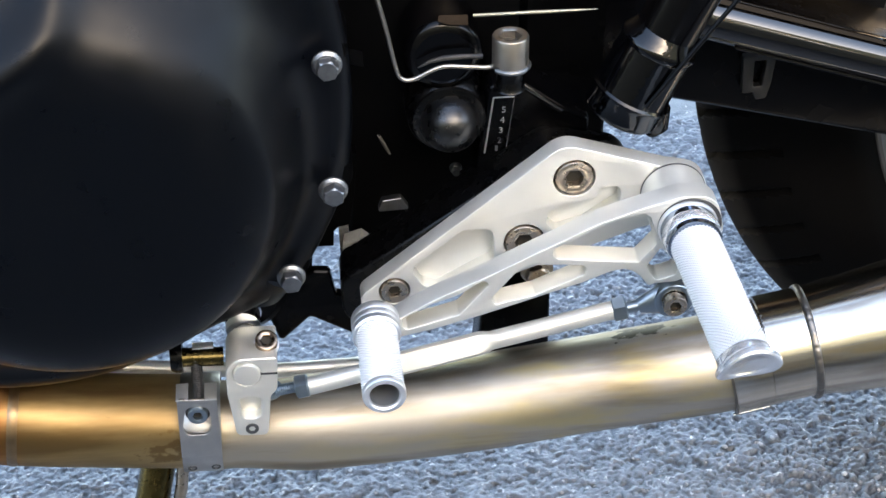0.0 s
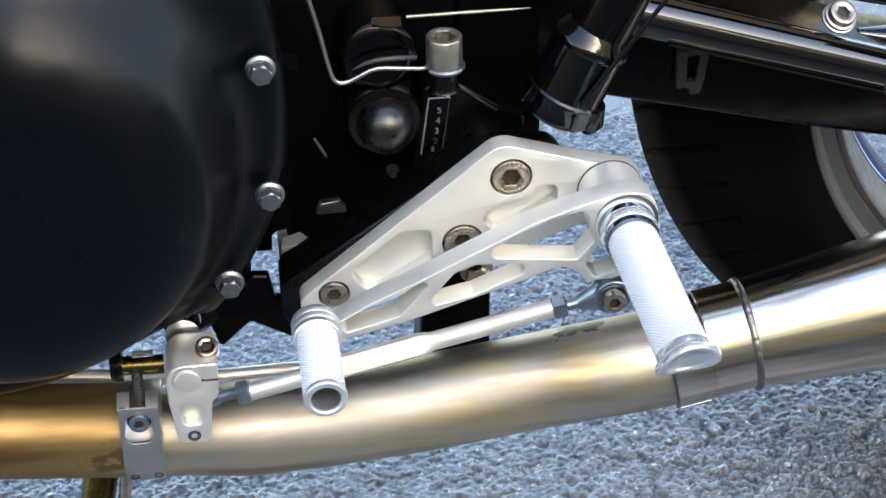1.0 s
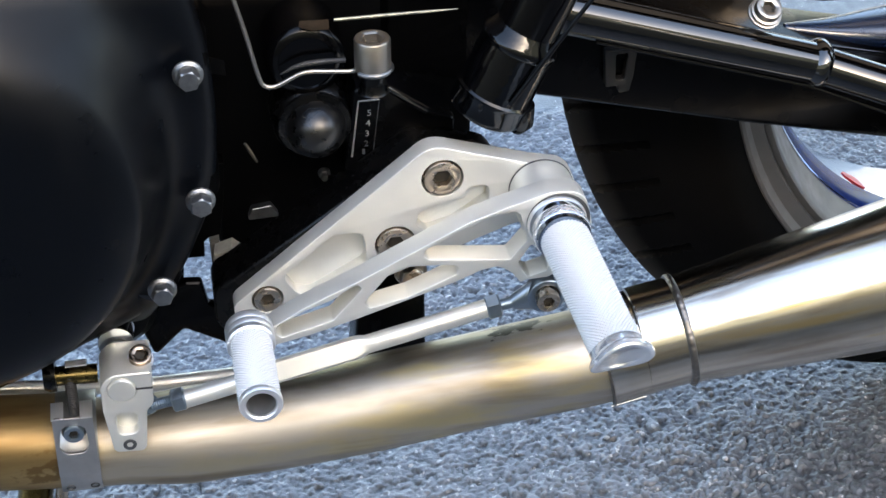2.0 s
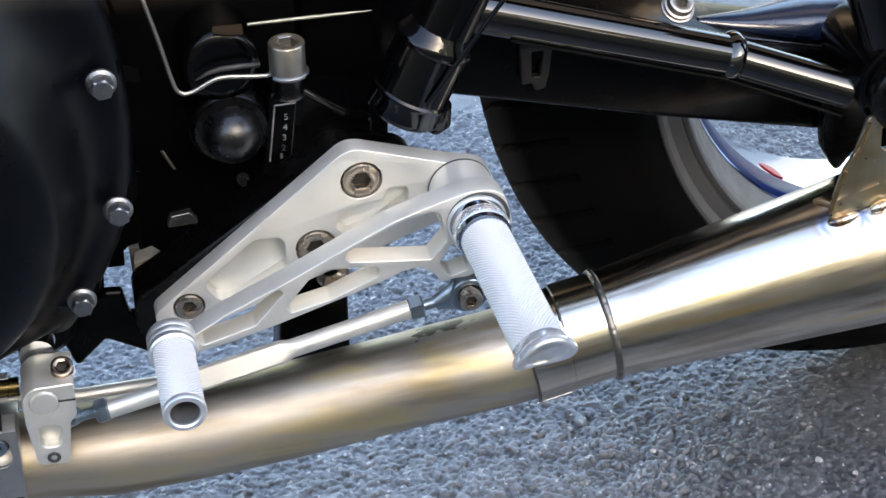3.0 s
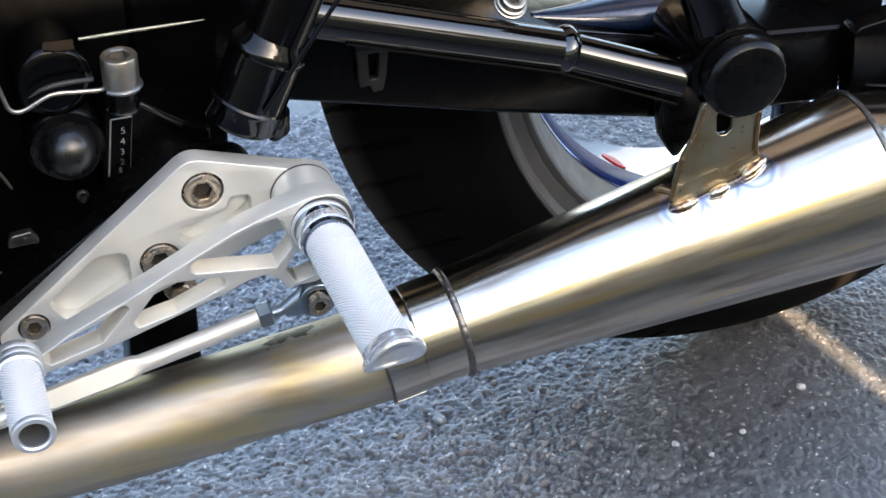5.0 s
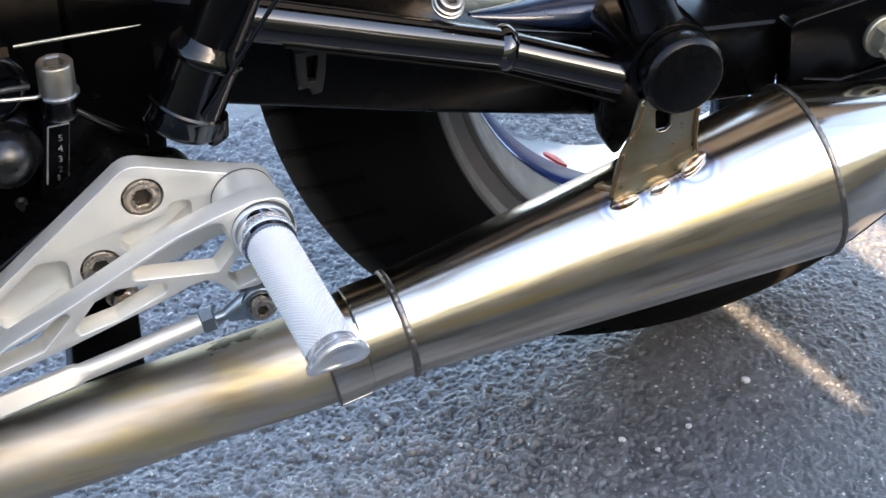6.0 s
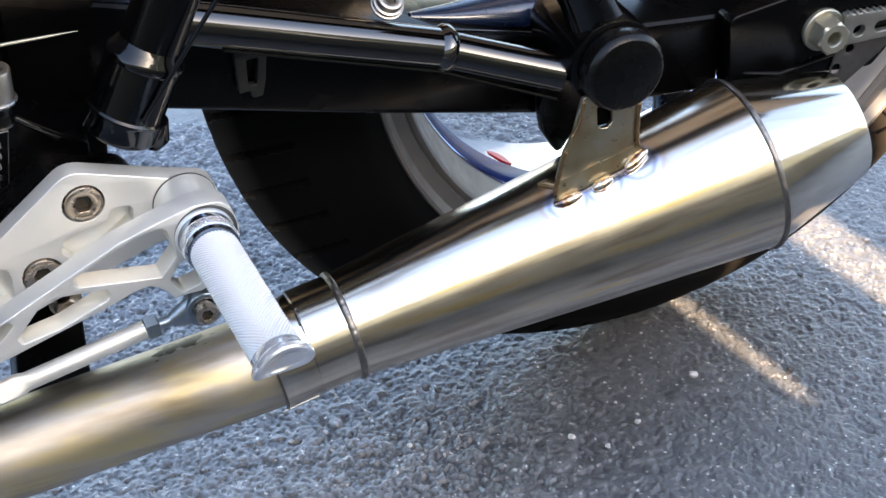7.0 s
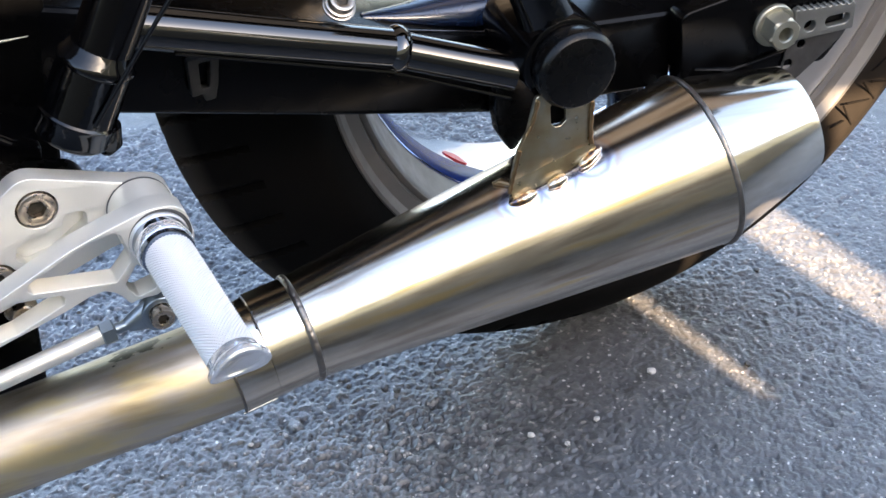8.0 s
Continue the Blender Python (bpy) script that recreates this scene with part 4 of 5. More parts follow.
def build_engine():
    c = Vector((-0.2375, 0.0, 0.3850))
    m = axis_frame(c, OUT)
    at, reach = zip(*((-180, 0.150), (-120, 0.150), (-100, 0.1455), (-75, 0.1420), (-62, 0.1395), (-51, 0.142), (-43, 0.150), (-36, 0.1505), (-30, 0.1475), (-20, 0.1475), (-9, 0.1450), (0, 0.1440), (15, 0.1455), (40, 0.150), (90, 0.140), (180, 0.140)))

    def outline(k):
        def f(a):
            deg = (math.degrees(a) + 180) % 360 - 180
            return k / 0.1162 * float(np.mean([np.interp((deg + o + 180) % 360 - 180, at, reach) for o in (-5, -2.5, 0, 2.5, 5)]))
        return f

    # low rim, a shoulder that swells gently, and a nearly flat disc low on the cover
    face, face_r, segs = Vector((-0.2130, 0.0, 0.3650)), 0.0850, 320
    grid = np.linspace(0, 2.1, 211)
    swell = np.cumsum(np.exp(-(((grid - 0.80) / 0.46) ** 2)))
    swell = (swell - swell[0]) / (swell[-1] - swell[0])
    rise = lambda q: 0.001 + 0.0470 * float(np.interp(q, grid, swell))
    rows = [(0.99, 0, -0.035), (1.0, 0, -0.006), (0.99, 0, -0.003), (0.968, 0, -0.0005)] + [(0.938, q / 40, rise(q / 40)) for q in range(41)]
    crest = np.array(glide([(-0.2600, 0.4000), (-0.2258, 0.4291), (-0.2120, 0.4420), (-0.2045, 0.4560), (-0.2030, 0.4800), (-0.2030, 0.5200)], 10))

    def ridge(px, pz):
        """A soft crest that runs over the upper part of the cover."""
        gap = float(np.min(np.hypot(crest[:, 0] - px, crest[:, 1] - pz)))
        return 0.0060 * math.exp(-((gap / 0.010) ** 2)) * min(1, max(0, (pz - 0.40) / 0.03))

    dome = bmesh.new()
    rings = []
    full = [outline(0.1162)(2 * math.pi * k / segs) for k in range(segs)]
    for scale, blend, h in rows:
        ring = []
        for k in range(segs):
            a = 2 * math.pi * k / segs
            out = Vector((math.cos(a), 0, math.sin(a)))
            q = (c + out * full[k] * scale).lerp(face + out * face_r, blend)
            ring.append(dome.verts.new((q.x, -h - ridge(q.x, q.z), q.z)))
        rings.append(ring)
    for f, h in ((1 - 0.63 * (q / 20 - 1), rise(q / 20)) for q in range(21, 42)):
        spots = [(face.x + face_r * f * math.cos(2 * math.pi * k / segs), face.z + face_r * f * math.sin(2 * math.pi * k / segs)) for k in range(segs)]
        rings.append([dome.verts.new((px, -h - ridge(px, pz), pz)) for px, pz in spots])
    for p, q in zip(rings, rings[1:]):
        for k in range(segs):
            dome.faces.new((p[k], p[(k + 1) % segs], q[(k + 1) % segs], q[k]))
    dome.faces.new(rings[-1])
    cover = part("alternator_cover", dome, engine_black, motorcycle, "satin black engine side cover with a flat round face", sharp=60)
    for x, z, turn in ((-0.1024, 0.4060, 10), (-0.1022, 0.3450, 25), (-0.1222, 0.3010, 5)):
        d = Vector((x - c.x, 0, z - c.z)).normalized()
        p = Vector((x, 0, z)) - d * 0.001
        part("bolt_lug", spin([(0.0098, -0.030), (0.0092, -0.008), (0.0080, -0.0045), (0.0, -0.0040)], axis_frame((p.x, -0.0020, p.z), OUT), 36), shade_black, cover)
        hex_bolt("cover_bolt", (p.x, -0.0062, p.z), 0.0048, 0.0070, cover, hex_plate, "bright zinc flanged hexagon bolt", turn=turn)
    # lower neck where the gear shaft leaves the case
    neck = sweep([(-0.1450, 0.050, 0.262, 0.020), (-0.1440, 0.030, 0.2665, 0.0175), (-0.1440, 0.0250, 0.2680, 0.0140)], 32)
    part("shaft_housing", neck, engine_black, cover)
    part("web_rib", sweep([(-0.128, 0.006, 0.298, 0.010), (-0.136, 0.014, 0.284, 0.011), (-0.142, 0.027, 0.274, 0.011)], 24), engine_black, cover)
    part("drain_plug", spin([(0.0058, 0), (0.0058, 0.004), (0.005, 0.0050), (0.0, 0.0050)], axis_frame((-0.2275, 0.012, 0.2440), (0, -0.5, -0.8)), 20), chrome, cover)
    # gearbox casting behind
    case = part("gearbox", plate([fillet([(-0.120, 0.300), (-0.0935, 0.2930), (-0.0960, 0.2740), (-0.0700, 0.2600), (-0.0250, 0.2750), (0.0250, 0.3200), (0.0300, 0.5000), (-0.1200, 0.5000)], 0.006)], 0.060, 0.16, 0.004), shade_black, motorcycle, "black painted gearbox casting")
    part("lug", plate([fillet([(-0.1360, 0.2560), (-0.1200, 0.2735), (-0.1128, 0.2767), (-0.1053, 0.2760), (-0.1030, 0.2630), (-0.0880, 0.2590), (-0.0890, 0.2340), (-0.0960, 0.2385), (-0.1154, 0.2503), (-0.1300, 0.2360)], 0.002)], 0.030, 0.036, 0.002), satin_black, case, "black stand lug")
    part("case_web", plate([fillet([(-0.1260, 0.3250), (-0.0900, 0.3250), (-0.0920, 0.3025), (-0.0945, 0.2862), (-0.0999, 0.2850), (-0.1021, 0.2828), (-0.1025, 0.2745), (-0.1123, 0.2748), (-0.1135, 0.2587), (-0.1260, 0.2587)], 0.0006)], 0.052, 0.060, 0.0005), shade_black, case)
    # crankcase box added behind the cover to darken what the pipe reflects
    part("crankcase", box((-0.45, 0.056, 0.268), (-0.127, 0.36, 0.50), 0.008), shade_black, case, "black crankcase block, added to darken the pipe's reflection")
    part("side_rail", box((-0.1085, 0.020, 0.325), (-0.0985, 0.070, 0.470), 0.004), shade_black, case)
    # unseen rear block and sump, added for the same dark reflections
    part("rear_casting", box((-0.13, 0.168, 0.300), (0.105, 0.37, 0.500), 0.012, 3), shade_black, case, "black rear engine block, unseen, added to darken reflections")
    part("sump", box((-0.45, 0.12, 0.185), (-0.135, 0.34, 0.275), 0.012, 3), shade_black, case, "black sump block, unseen, added to darken reflections")
    part("edge_wire", sweep([(-0.0972, 0.030, 0.4075, 0.0005), (-0.0957, 0.030, 0.4005, 0.0006), (-0.0940, 0.030, 0.3950, 0.0006)], 8), dull_grey, case)
    part("small_tab", slab([(-0.0935, 0.0300, 0.3922), (-0.0870, 0.0300, 0.3900), (-0.0868, 0.0290, 0.3830), (-0.0935, 0.0290, 0.3850)], (0, -1, 0.2), 0.0015), satin_black, case)
    # rubber plug with its collar
    px, pz = -0.0502, 0.3530
    part("plug_collar", spin([(0.0185, -0.022), (0.0180, -0.004), (0.0165, -0.001), (0.0150, 0.0), (0.0140, -0.002), (0.0, -0.002)], axis_frame((px, 0.032, pz), OUT), 48), cap_black, case)
    ball = [(0.0132 * math.cos(radians(a)), 0.0132 * math.sin(radians(a))) for a in range(-10, 91, 10)]
    part("rubber_plug", spin(ball, axis_frame((px + 0.0004, 0.030, pz - 0.0005), OUT), 48, caps=False), rubber_plug, case, "smooth black rubber dome plug")
    part("plug_rim", spin([(0.0150, 0), (0.0163, 0.0008), (0.0158, 0.0022), (0.0138, 0.0026)], axis_frame((px, 0.033, pz), OUT), 48), cap_black, case)
    # drum above the plug
    part("drum", spin([(0.0174, -0.050), (0.0174, -0.0045), (0.0168, -0.0022), (0.0152, -0.0006), (0.0125, 0.0), (0.0120, -0.0008), (0.0, -0.0008)], axis_frame((-0.0522, 0.0320, 0.3836), OUT), 64), tube_black, case, "satin black round housing")
    # the housing's highlight, built as a grey strip on its face
    part("glint_strip", sweep([(-0.0639, 0.0290, 0.3812, 0.0003), (-0.0586, 0.0285, 0.3843, 0.0009), (-0.0530, 0.0280, 0.3859, 0.0012), (-0.0445, 0.0280, 0.3862, 0.0012), (-0.0361, 0.0280, 0.3858, 0.0011)], 12), backing_grey, case, "painted highlight strip on the round housing")
    part("stained_tab", slab([(-0.0545, 0.0300, 0.4054), (-0.0423, 0.0300, 0.4050), (-0.0423, 0.0285, 0.4010), (-0.0500, 0.0285, 0.4014), (-0.0550, 0.0290, 0.4030)], (0, -0.8, 0.6), 0.002), stained, case, "stained metal tab")
    # highlight of a rounded member, built as a straw-coloured line
    part("glint_line", sweep([(-0.0400, 0.030, 0.4045, 0.0007), (-0.0150, 0.030, 0.4046, 0.0008), (0.0030, 0.030, 0.4045, 0.0006), (0.0130, 0.030, 0.4045, 0.0002)], 10), nut_olive, case, "straw-coloured line for a tube's highlight")
    hex_bolt("plug_bolt", (-0.0448, 0.055, 0.3126), 0.0022, 0.005, case, hex_plate, "small bright bolt")
    part("hex_boss", plate([fillet([(-0.0812, 0.2895), (-0.0790, 0.2955), (-0.0700, 0.2965), (-0.0660, 0.2900)], 0.001)], 0.0560, 0.0605, 0.0006), hex_plate, case, "stained flat boss")
    part("small_cable", sweep([(-0.0801, 0.050, 0.3354, 0.0007), (-0.0777, 0.050, 0.3303, 0.0008), (-0.0753, 0.050, 0.3251, 0.0006)], 8), dull_grey, case)
    part("hose", sweep([(*p, 0.0022) for p in glide([(-0.0600, 0.050, 0.2930), (-0.0500, 0.047, 0.3000), (-0.0440, 0.045, 0.3090), (-0.0420, 0.045, 0.3160)], 5)], 12), rubber_plug, case, "thin black hose")
    # nut and flat between plate and case
    part("frame_nut", spin([(hexr(0.0086), -0.010), (hexr(0.0086), -0.0008), (hexr(0.0080), 0.0), (0.0034, 0.0), (0.0030, -0.0010), (0.0030, -0.006), (0.0, -0.006)], axis_frame((-0.0921, 0.0380, 0.2788), (-0.12, -1, 0.1)) @ pose(0, 0, 0, 0, 0, 20), 36), dull_nut, case, "pale plated frame nut", sharp=25)
    part("spacer", plate([fillet([(-0.0999, 0.2854), (-0.0952, 0.2859), (-0.0953, 0.2750), (-0.0993, 0.2659)], 0.0008)], 0.0500, 0.0560, 0.0006), dull_grey, case)


build_engine()


def build_spring_bolt():
    """Tall socket bolt through a sleeve, a wire clip held under it, and the plate below."""
    x, y, z = -0.0272, 0.0070, 0.3940
    sleeve = part("bolt_sleeve", spin([(0.0066, 0), (0.0058, 0.001), (0.0056, 0.0112), (0.0060, 0.0118), (0.0, 0.0118)], axis_frame((x, y, z - 0.0118), (0, 0, 1)), 32), cap_black, motorcycle, "black bolt sleeve")
    socket_bolt("tall_bolt", (x, y, z), 0.0076, 0.0134, sleeve, tall_steel, "dull steel tall socket bolt", axis=(0, 0, 1), hexa=0.64)
    wire = glide([(-0.0850, 0.010, 0.4400), (-0.0820, 0.010, 0.4274), (-0.0783, 0.010, 0.4116), (-0.0747, 0.010, 0.3935), (-0.0722, 0.010, 0.3876), (-0.0670, 0.010, 0.3870), (-0.0559, 0.010, 0.3920), (-0.0450, 0.010, 0.3915), (-0.0360, 0.0095, 0.3910), (-0.0335, 0.0090, 0.3925)], 6)
    ring = [(x + 0.0078 * math.cos(radians(a)), y + 0.0078 * math.sin(radians(a)), z - 0.0008) for a in range(215, 395, 15)]
    part("wire_clip", sweep([(*p, 0.00095) for p in wire], 12), tall_steel, sleeve, "bent bright wire clip")
    part("clip_loop", sweep([(*p, 0.00105) for p in ring], 12), hex_plate, sleeve)
    body = part("name_plate_body", plate([fillet([(-0.0385, 0.3250), (-0.0330, 0.3690), (-0.0180, 0.3690), (-0.0080, 0.3600), (0.0120, 0.3500), (0.0100, 0.3100)], 0.003)], 0.0310, 0.060, 0.002), satin_black, motorcycle, "gloss black bracket with a small rating plate")
    quad = [(-0.0308, 0.3632), (-0.0216, 0.3632), (-0.0252, 0.3345), (-0.0345, 0.3350)]
    for a, b, w in ((0, 1, 0.0004), (0, 3, 0.0004), (1, 2, 0.0002)):
        p, q = quad[a], quad[b]
        part("border_line", sweep([(p[0], 0.0308, p[1], w), (q[0], 0.0308, q[1], w)], 6), white_ink if w > 0.0003 else grey_ink, body)
    for k in range(4):
        data = bpy.data.curves.new("digit", "FONT")
        data.body, data.size, data.align_x, data.extrude = "5432"[k], 0.0043, "CENTER", 0.0001
        ob = new("digit", data)
        mesh = bpy.data.meshes.new_from_object(ob.evaluated_get(bpy.context.evaluated_depsgraph_get()))
        bpy.data.objects.remove(ob)
        part("digit", mesh, white_ink if k < 3 else grey_ink, body, "", pose(-0.0262 - 0.0006 * k, 0.0306, 0.3556 - 0.0052 * k, 90, 0, 0))
    part("print_bar", box((-0.0006, -0.0001, -0.0014), (0.0006, 0.0002, 0.0014), 0.00008, 1), grey_ink, body, "", pose(-0.0292, 0.0308, 0.3372))
    part("edge_ridge", sweep([(-0.0180, 0.031, 0.3688, 0.0016), (-0.0080, 0.0305, 0.3610, 0.0018), (-0.0010, 0.030, 0.3560, 0.0020)], 12), paint_black, body)


build_spring_bolt()


def build_frame():
    # sleeve and down tube
    foot, up = Vector((0.0212, 0.013, 0.3633)), Vector((0.42, 0, 0.91)).normalized()
    at = lambda h: foot + up * h
    tube = part("down_tube", sweep([(*at(0.020), 0.0134), (*at(0.06), 0.0134), (*at(0.15), 0.0134)], 40), tube_black, motorcycle, "gloss black frame down tube")
    part("tube_socket", spin([(0.0110, -0.0012), (0.0150, -0.0008), (0.0164, 0.0006), (0.0166, 0.0020), (0.0166, 0.0085), (0.0172, 0.0095), (0.0172, 0.0108), (0.0164, 0.0118), (0.0162, 0.0340), (0.0170, 0.0350), (0.0172, 0.0368), (0.0165, 0.0385), (0.0146, 0.0410), (0.0132, 0.0440)], axis_frame(foot, up), 56), collar_black, tube, "gloss black tube socket with weld ridge")
    part("socket_foot", sweep([(0.0365, 0.016, 0.3500, 0.0030), (0.0375, 0.015, 0.3545, 0.0060), (0.0375, 0.014, 0.3640, 0.0062)], 24), tube_black, tube)
    part("edge_cable", sweep([(0.0290, -0.0045, 0.3760, 0.0010), (0.0560, -0.0040, 0.4135, 0.0010), (0.0950, -0.0035, 0.4660, 0.0010)], 10), engine_black, tube, "thin black cable")
    # rear rail, in two diameters with a ring between
    a, b, c = Vector((0.0600, 0.040, 0.3935)), Vector((0.1813, 0.040, 0.3545)), Vector((0.2341, 0.0200, 0.3404))
    rail = part("rear_rail", sweep([(*a, 0.0100), (*b, 0.0098)], 40), rail_black, motorcycle, "gloss black lower frame rail")
    part("rail_end", sweep([(*b, 0.0090), (*c, 0.0088)], 40), rail_black, rail)
    d = (b - a).normalized()
    ring = [(0.0095 + 0.0024 * math.sin(math.pi * k / 8), 0.0045 * (k / 4 - 1)) for k in range(9)]
    part("rail_collar", spin(ring, axis_frame(b, d), 40), paint_black, rail, "rounded weld collar")
    part("rail_seam", sweep([(0.0750, 0.0330, 0.3805, 0.0010), (0.1760, 0.0330, 0.3475, 0.0010), (0.2283, 0.0140, 0.3312, 0.0010)], 8), tube_black, rail)
    # junction with capped cross tube
    j = part("junction", spin([(0.0190, -0.060), (0.0214, -0.050), (0.0220, -0.030), (0.0220, -0.0105), (0.0214, -0.0085), (0.0206, -0.0080), (0.0, -0.0080)], axis_frame((0.2540, 0.0, 0.3482), OUT), 56), tube_black, motorcycle, "gloss black frame junction")
    part("plastic_cap", spin([(0.0190, -0.009), (0.0190, -0.0062), (0.0199, -0.0058), (0.0202, -0.0050), (0.0202, 0.0010), (0.0199, 0.0018), (0.0180, 0.0042), (0.0176, 0.0044), (0.0, 0.0042)], axis_frame((0.2553, 0.0, 0.3476), OUT), 64), cap_black, j, "matt black round end cap")
    part("up_tube", sweep([(0.2550, 0.020, 0.3520, 0.0145), (0.2455, 0.022, 0.3755, 0.0125), (0.2190, 0.022, 0.4400, 0.0125)], 40), collar_black, j, "gloss black seat stay")
    part("side_lug", plate([fillet([(0.2385, 0.2985), (0.2385, 0.3230), (0.2620, 0.3230), (0.2600, 0.2900), (0.2506, 0.2760), (0.2474, 0.2750), (0.2406, 0.2867)], 0.003)], 0.050, 0.060, 0.002), cap_black, j)
    # silencer bracket
    tab = fillet([(0.2365, 0.3360), (0.2680, 0.3320), (0.2668, 0.3150), (0.2676, 0.3028, 0.001), (0.2245, 0.2912, 0.001), (0.2262, 0.3010), (0.2280, 0.3080), (0.2325, 0.3166)], 0.003)
    hole = fillet([(0.2448, 0.3185), (0.2470, 0.3165), (0.2502, 0.3165), (0.2527, 0.3190), (0.2522, 0.3290), (0.2440, 0.3290)], 0.0012)
    brk = part("silencer_bracket", plate([tab, hole], 0.0030, 0.0055, 0.0004), straw_plate, motorcycle, "straw-tinted steel silencer bracket welded on")
    foot = [(0.2245, 0.0034, 0.2914), (0.2676, 0.0034, 0.3030), (0.2705, 0.0026, 0.2972), (0.2490, 0.0012, 0.2890), (0.2360, 0.0008, 0.2858), (0.2236, 0.0010, 0.2835)]
    part("bracket_foot", slab(foot, (0, -0.8, 0.4), 0.0022), straw_plate, brk, "bent foot of the bracket")
    for pts in ([(0.2372, 0.0028, 0.3330), (0.2345, 0.0026, 0.3215), (0.2318, 0.0028, 0.3160)], [(0.2284, 0.0028, 0.3080), (0.2262, 0.0024, 0.2990), (0.2246, 0.0024, 0.2920), (0.2232, 0.0020, 0.2860)], [(0.2664, 0.0028, 0.3260), (0.2658, 0.0024, 0.3130), (0.2668, 0.0026, 0.3030)]):
        line = glide(pts, 6)
        part("edge_bead", sweep([(*q, 0.0011 + 0.00018 * math.sin(1.7 * k)) for k, q in enumerate(line)], 10), seam_brown, brk, "browned plate edge")
    for pts in ([(0.2226, 0.0010, 0.2802), (0.2293, -0.0010, 0.2826), (0.2358, -0.0014, 0.2852)], [(0.2418, -0.0016, 0.2866), (0.2470, -0.0016, 0.2882), (0.2520, -0.0012, 0.2900)], [(0.2592, -0.0008, 0.2928), (0.2650, 0.0010, 0.2950), (0.2722, 0.0034, 0.2985)]):
        line = glide(pts, 8)
        n = len(line) - 1
        bead = [(*q, 0.0007 + 0.0021 * math.sin(math.pi * (k + 0.3) / (n + 0.6)) ** 0.5 * (1 + 0.05 * math.sin(1.9 * k))) for k, q in enumerate(line)]
        part("weld_bead", sweep(bead, 14), weld_tint, brk, "blued weld bead")
    # dark sheet behind the bracket hole stands in for its shade
    part("hole_shade", plate([fillet([(0.2395, 0.3150), (0.2560, 0.3150), (0.2560, 0.3330), (0.2395, 0.3330)], 0.002)], 0.0080, 0.0100, 0.0003), shade_black, brk)
    part("tack", sweep([(0.2205, 0.0150, 0.2842, 0.0008), (0.2240, 0.0130, 0.2856, 0.0020), (0.2275, 0.0080, 0.2858, 0.0012)], 12), seam_brown, brk, "browned tack weld")
    # bolt on the upper rail
    socket_bolt("rail_bolt", (0.1572, 0.048, 0.3785), 0.0062, 0.0062, rail, tall_steel, "dull stainless socket bolt", axis=(0.1, -0.55, 0.83))
    for h, r in ((-0.0010, 0.0078), (0.0012, 0.0072)):
        part("bolt_washer", spin([(r * 0.8, 0), (r, 0.0002), (r, 0.0012), (r * 0.9, 0.0015), (r * 0.8, 0.0015)], axis_frame((0.1572 + 0.1 * h, 0.048 - 0.55 * h, 0.3785 + 0.83 * h), (0.1, -0.55, 0.83)), 36), tall_steel, rail)
    # post with bolt behind the lever
    post = part("stand_post", plate([fillet([(-0.0270, 0.3000), (0.0020, 0.3000), (0.0022, 0.2000), (-0.0340, 0.1950)], 0.002)], 0.058, 0.080, 0.002), satin_black, motorcycle, "gloss black bracket post")
    hex_bolt("post_bolt", (-0.0050, 0.0585, 0.2490), 0.0062, 0.0085, post, bolt_steel, "bright stainless bolt", turn=15)


build_frame()


def loft(stations, segs=36):
    """A rounded body through cross-sections (x, y, z, half width, half height), squarish and closed at both ends."""
    bm = bmesh.new()
    rows = []
    for x, y, z, w, h in stations:
        ring = []
        for k in range(segs):
            a = 2 * math.pi * k / segs
            c, q = math.cos(a), math.sin(a)
            ring.append(bm.verts.new((x, y + w * math.copysign(abs(c) ** 0.6, c), z + h * math.copysign(abs(q) ** 0.6, q))))
        rows.append(ring)
    for p, q in zip(rows, rows[1:]):
        for k in range(segs):
            bm.faces.new((p[k], p[(k + 1) % segs], q[(k + 1) % segs], q[k]))
    bm.faces.new(rows[0]), bm.faces.new(rows[-1])
    return bm


def build_upper():
    """Unseen engine block, tank, seat and panel, added to block sky and darken reflections."""
    part("engine_block", box((-0.42, 0.09, 0.53), (-0.06, 0.40, 0.74), 0.03, 4), shade_black, motorcycle, "plain black engine block above the gearbox, unseen, added to block sky")
    tank = [(-0.56, 0.250, 0.86, 0.05, 0.05), (-0.53, 0.250, 0.86, 0.14, 0.10), (-0.44, 0.250, 0.862, 0.195, 0.125), (-0.30, 0.250, 0.860, 0.210, 0.128), (-0.15, 0.250, 0.848, 0.200, 0.115), (-0.02, 0.250, 0.828, 0.170, 0.092), (0.05, 0.250, 0.810, 0.135, 0.070), (0.07, 0.250, 0.805, 0.08, 0.04)]
    part("fuel_tank", loft(tank), paint_black, motorcycle, "gloss black fuel tank, unseen, added to block sky", sharp=60)
    part("shade_panel", box((0.11, 0.116, 0.43), (0.66, 0.132, 0.64), 0.007, 4), seat_vinyl, motorcycle, "matt black panel under the seat, unseen, added to shade the wheel")
    seat = [(0.06, 0.215, 0.700, 0.06, 0.03), (0.08, 0.215, 0.695, 0.13, 0.055), (0.16, 0.215, 0.690, 0.180, 0.066), (0.32, 0.215, 0.688, 0.192, 0.068), (0.55, 0.215, 0.695, 0.188, 0.066), (0.70, 0.215, 0.710, 0.150, 0.060), (0.75, 0.215, 0.722, 0.07, 0.03)]
    part("seat_base", loft(seat), seat_vinyl, motorcycle, "matt black seat, unseen, added to darken reflections", sharp=60)


build_upper()


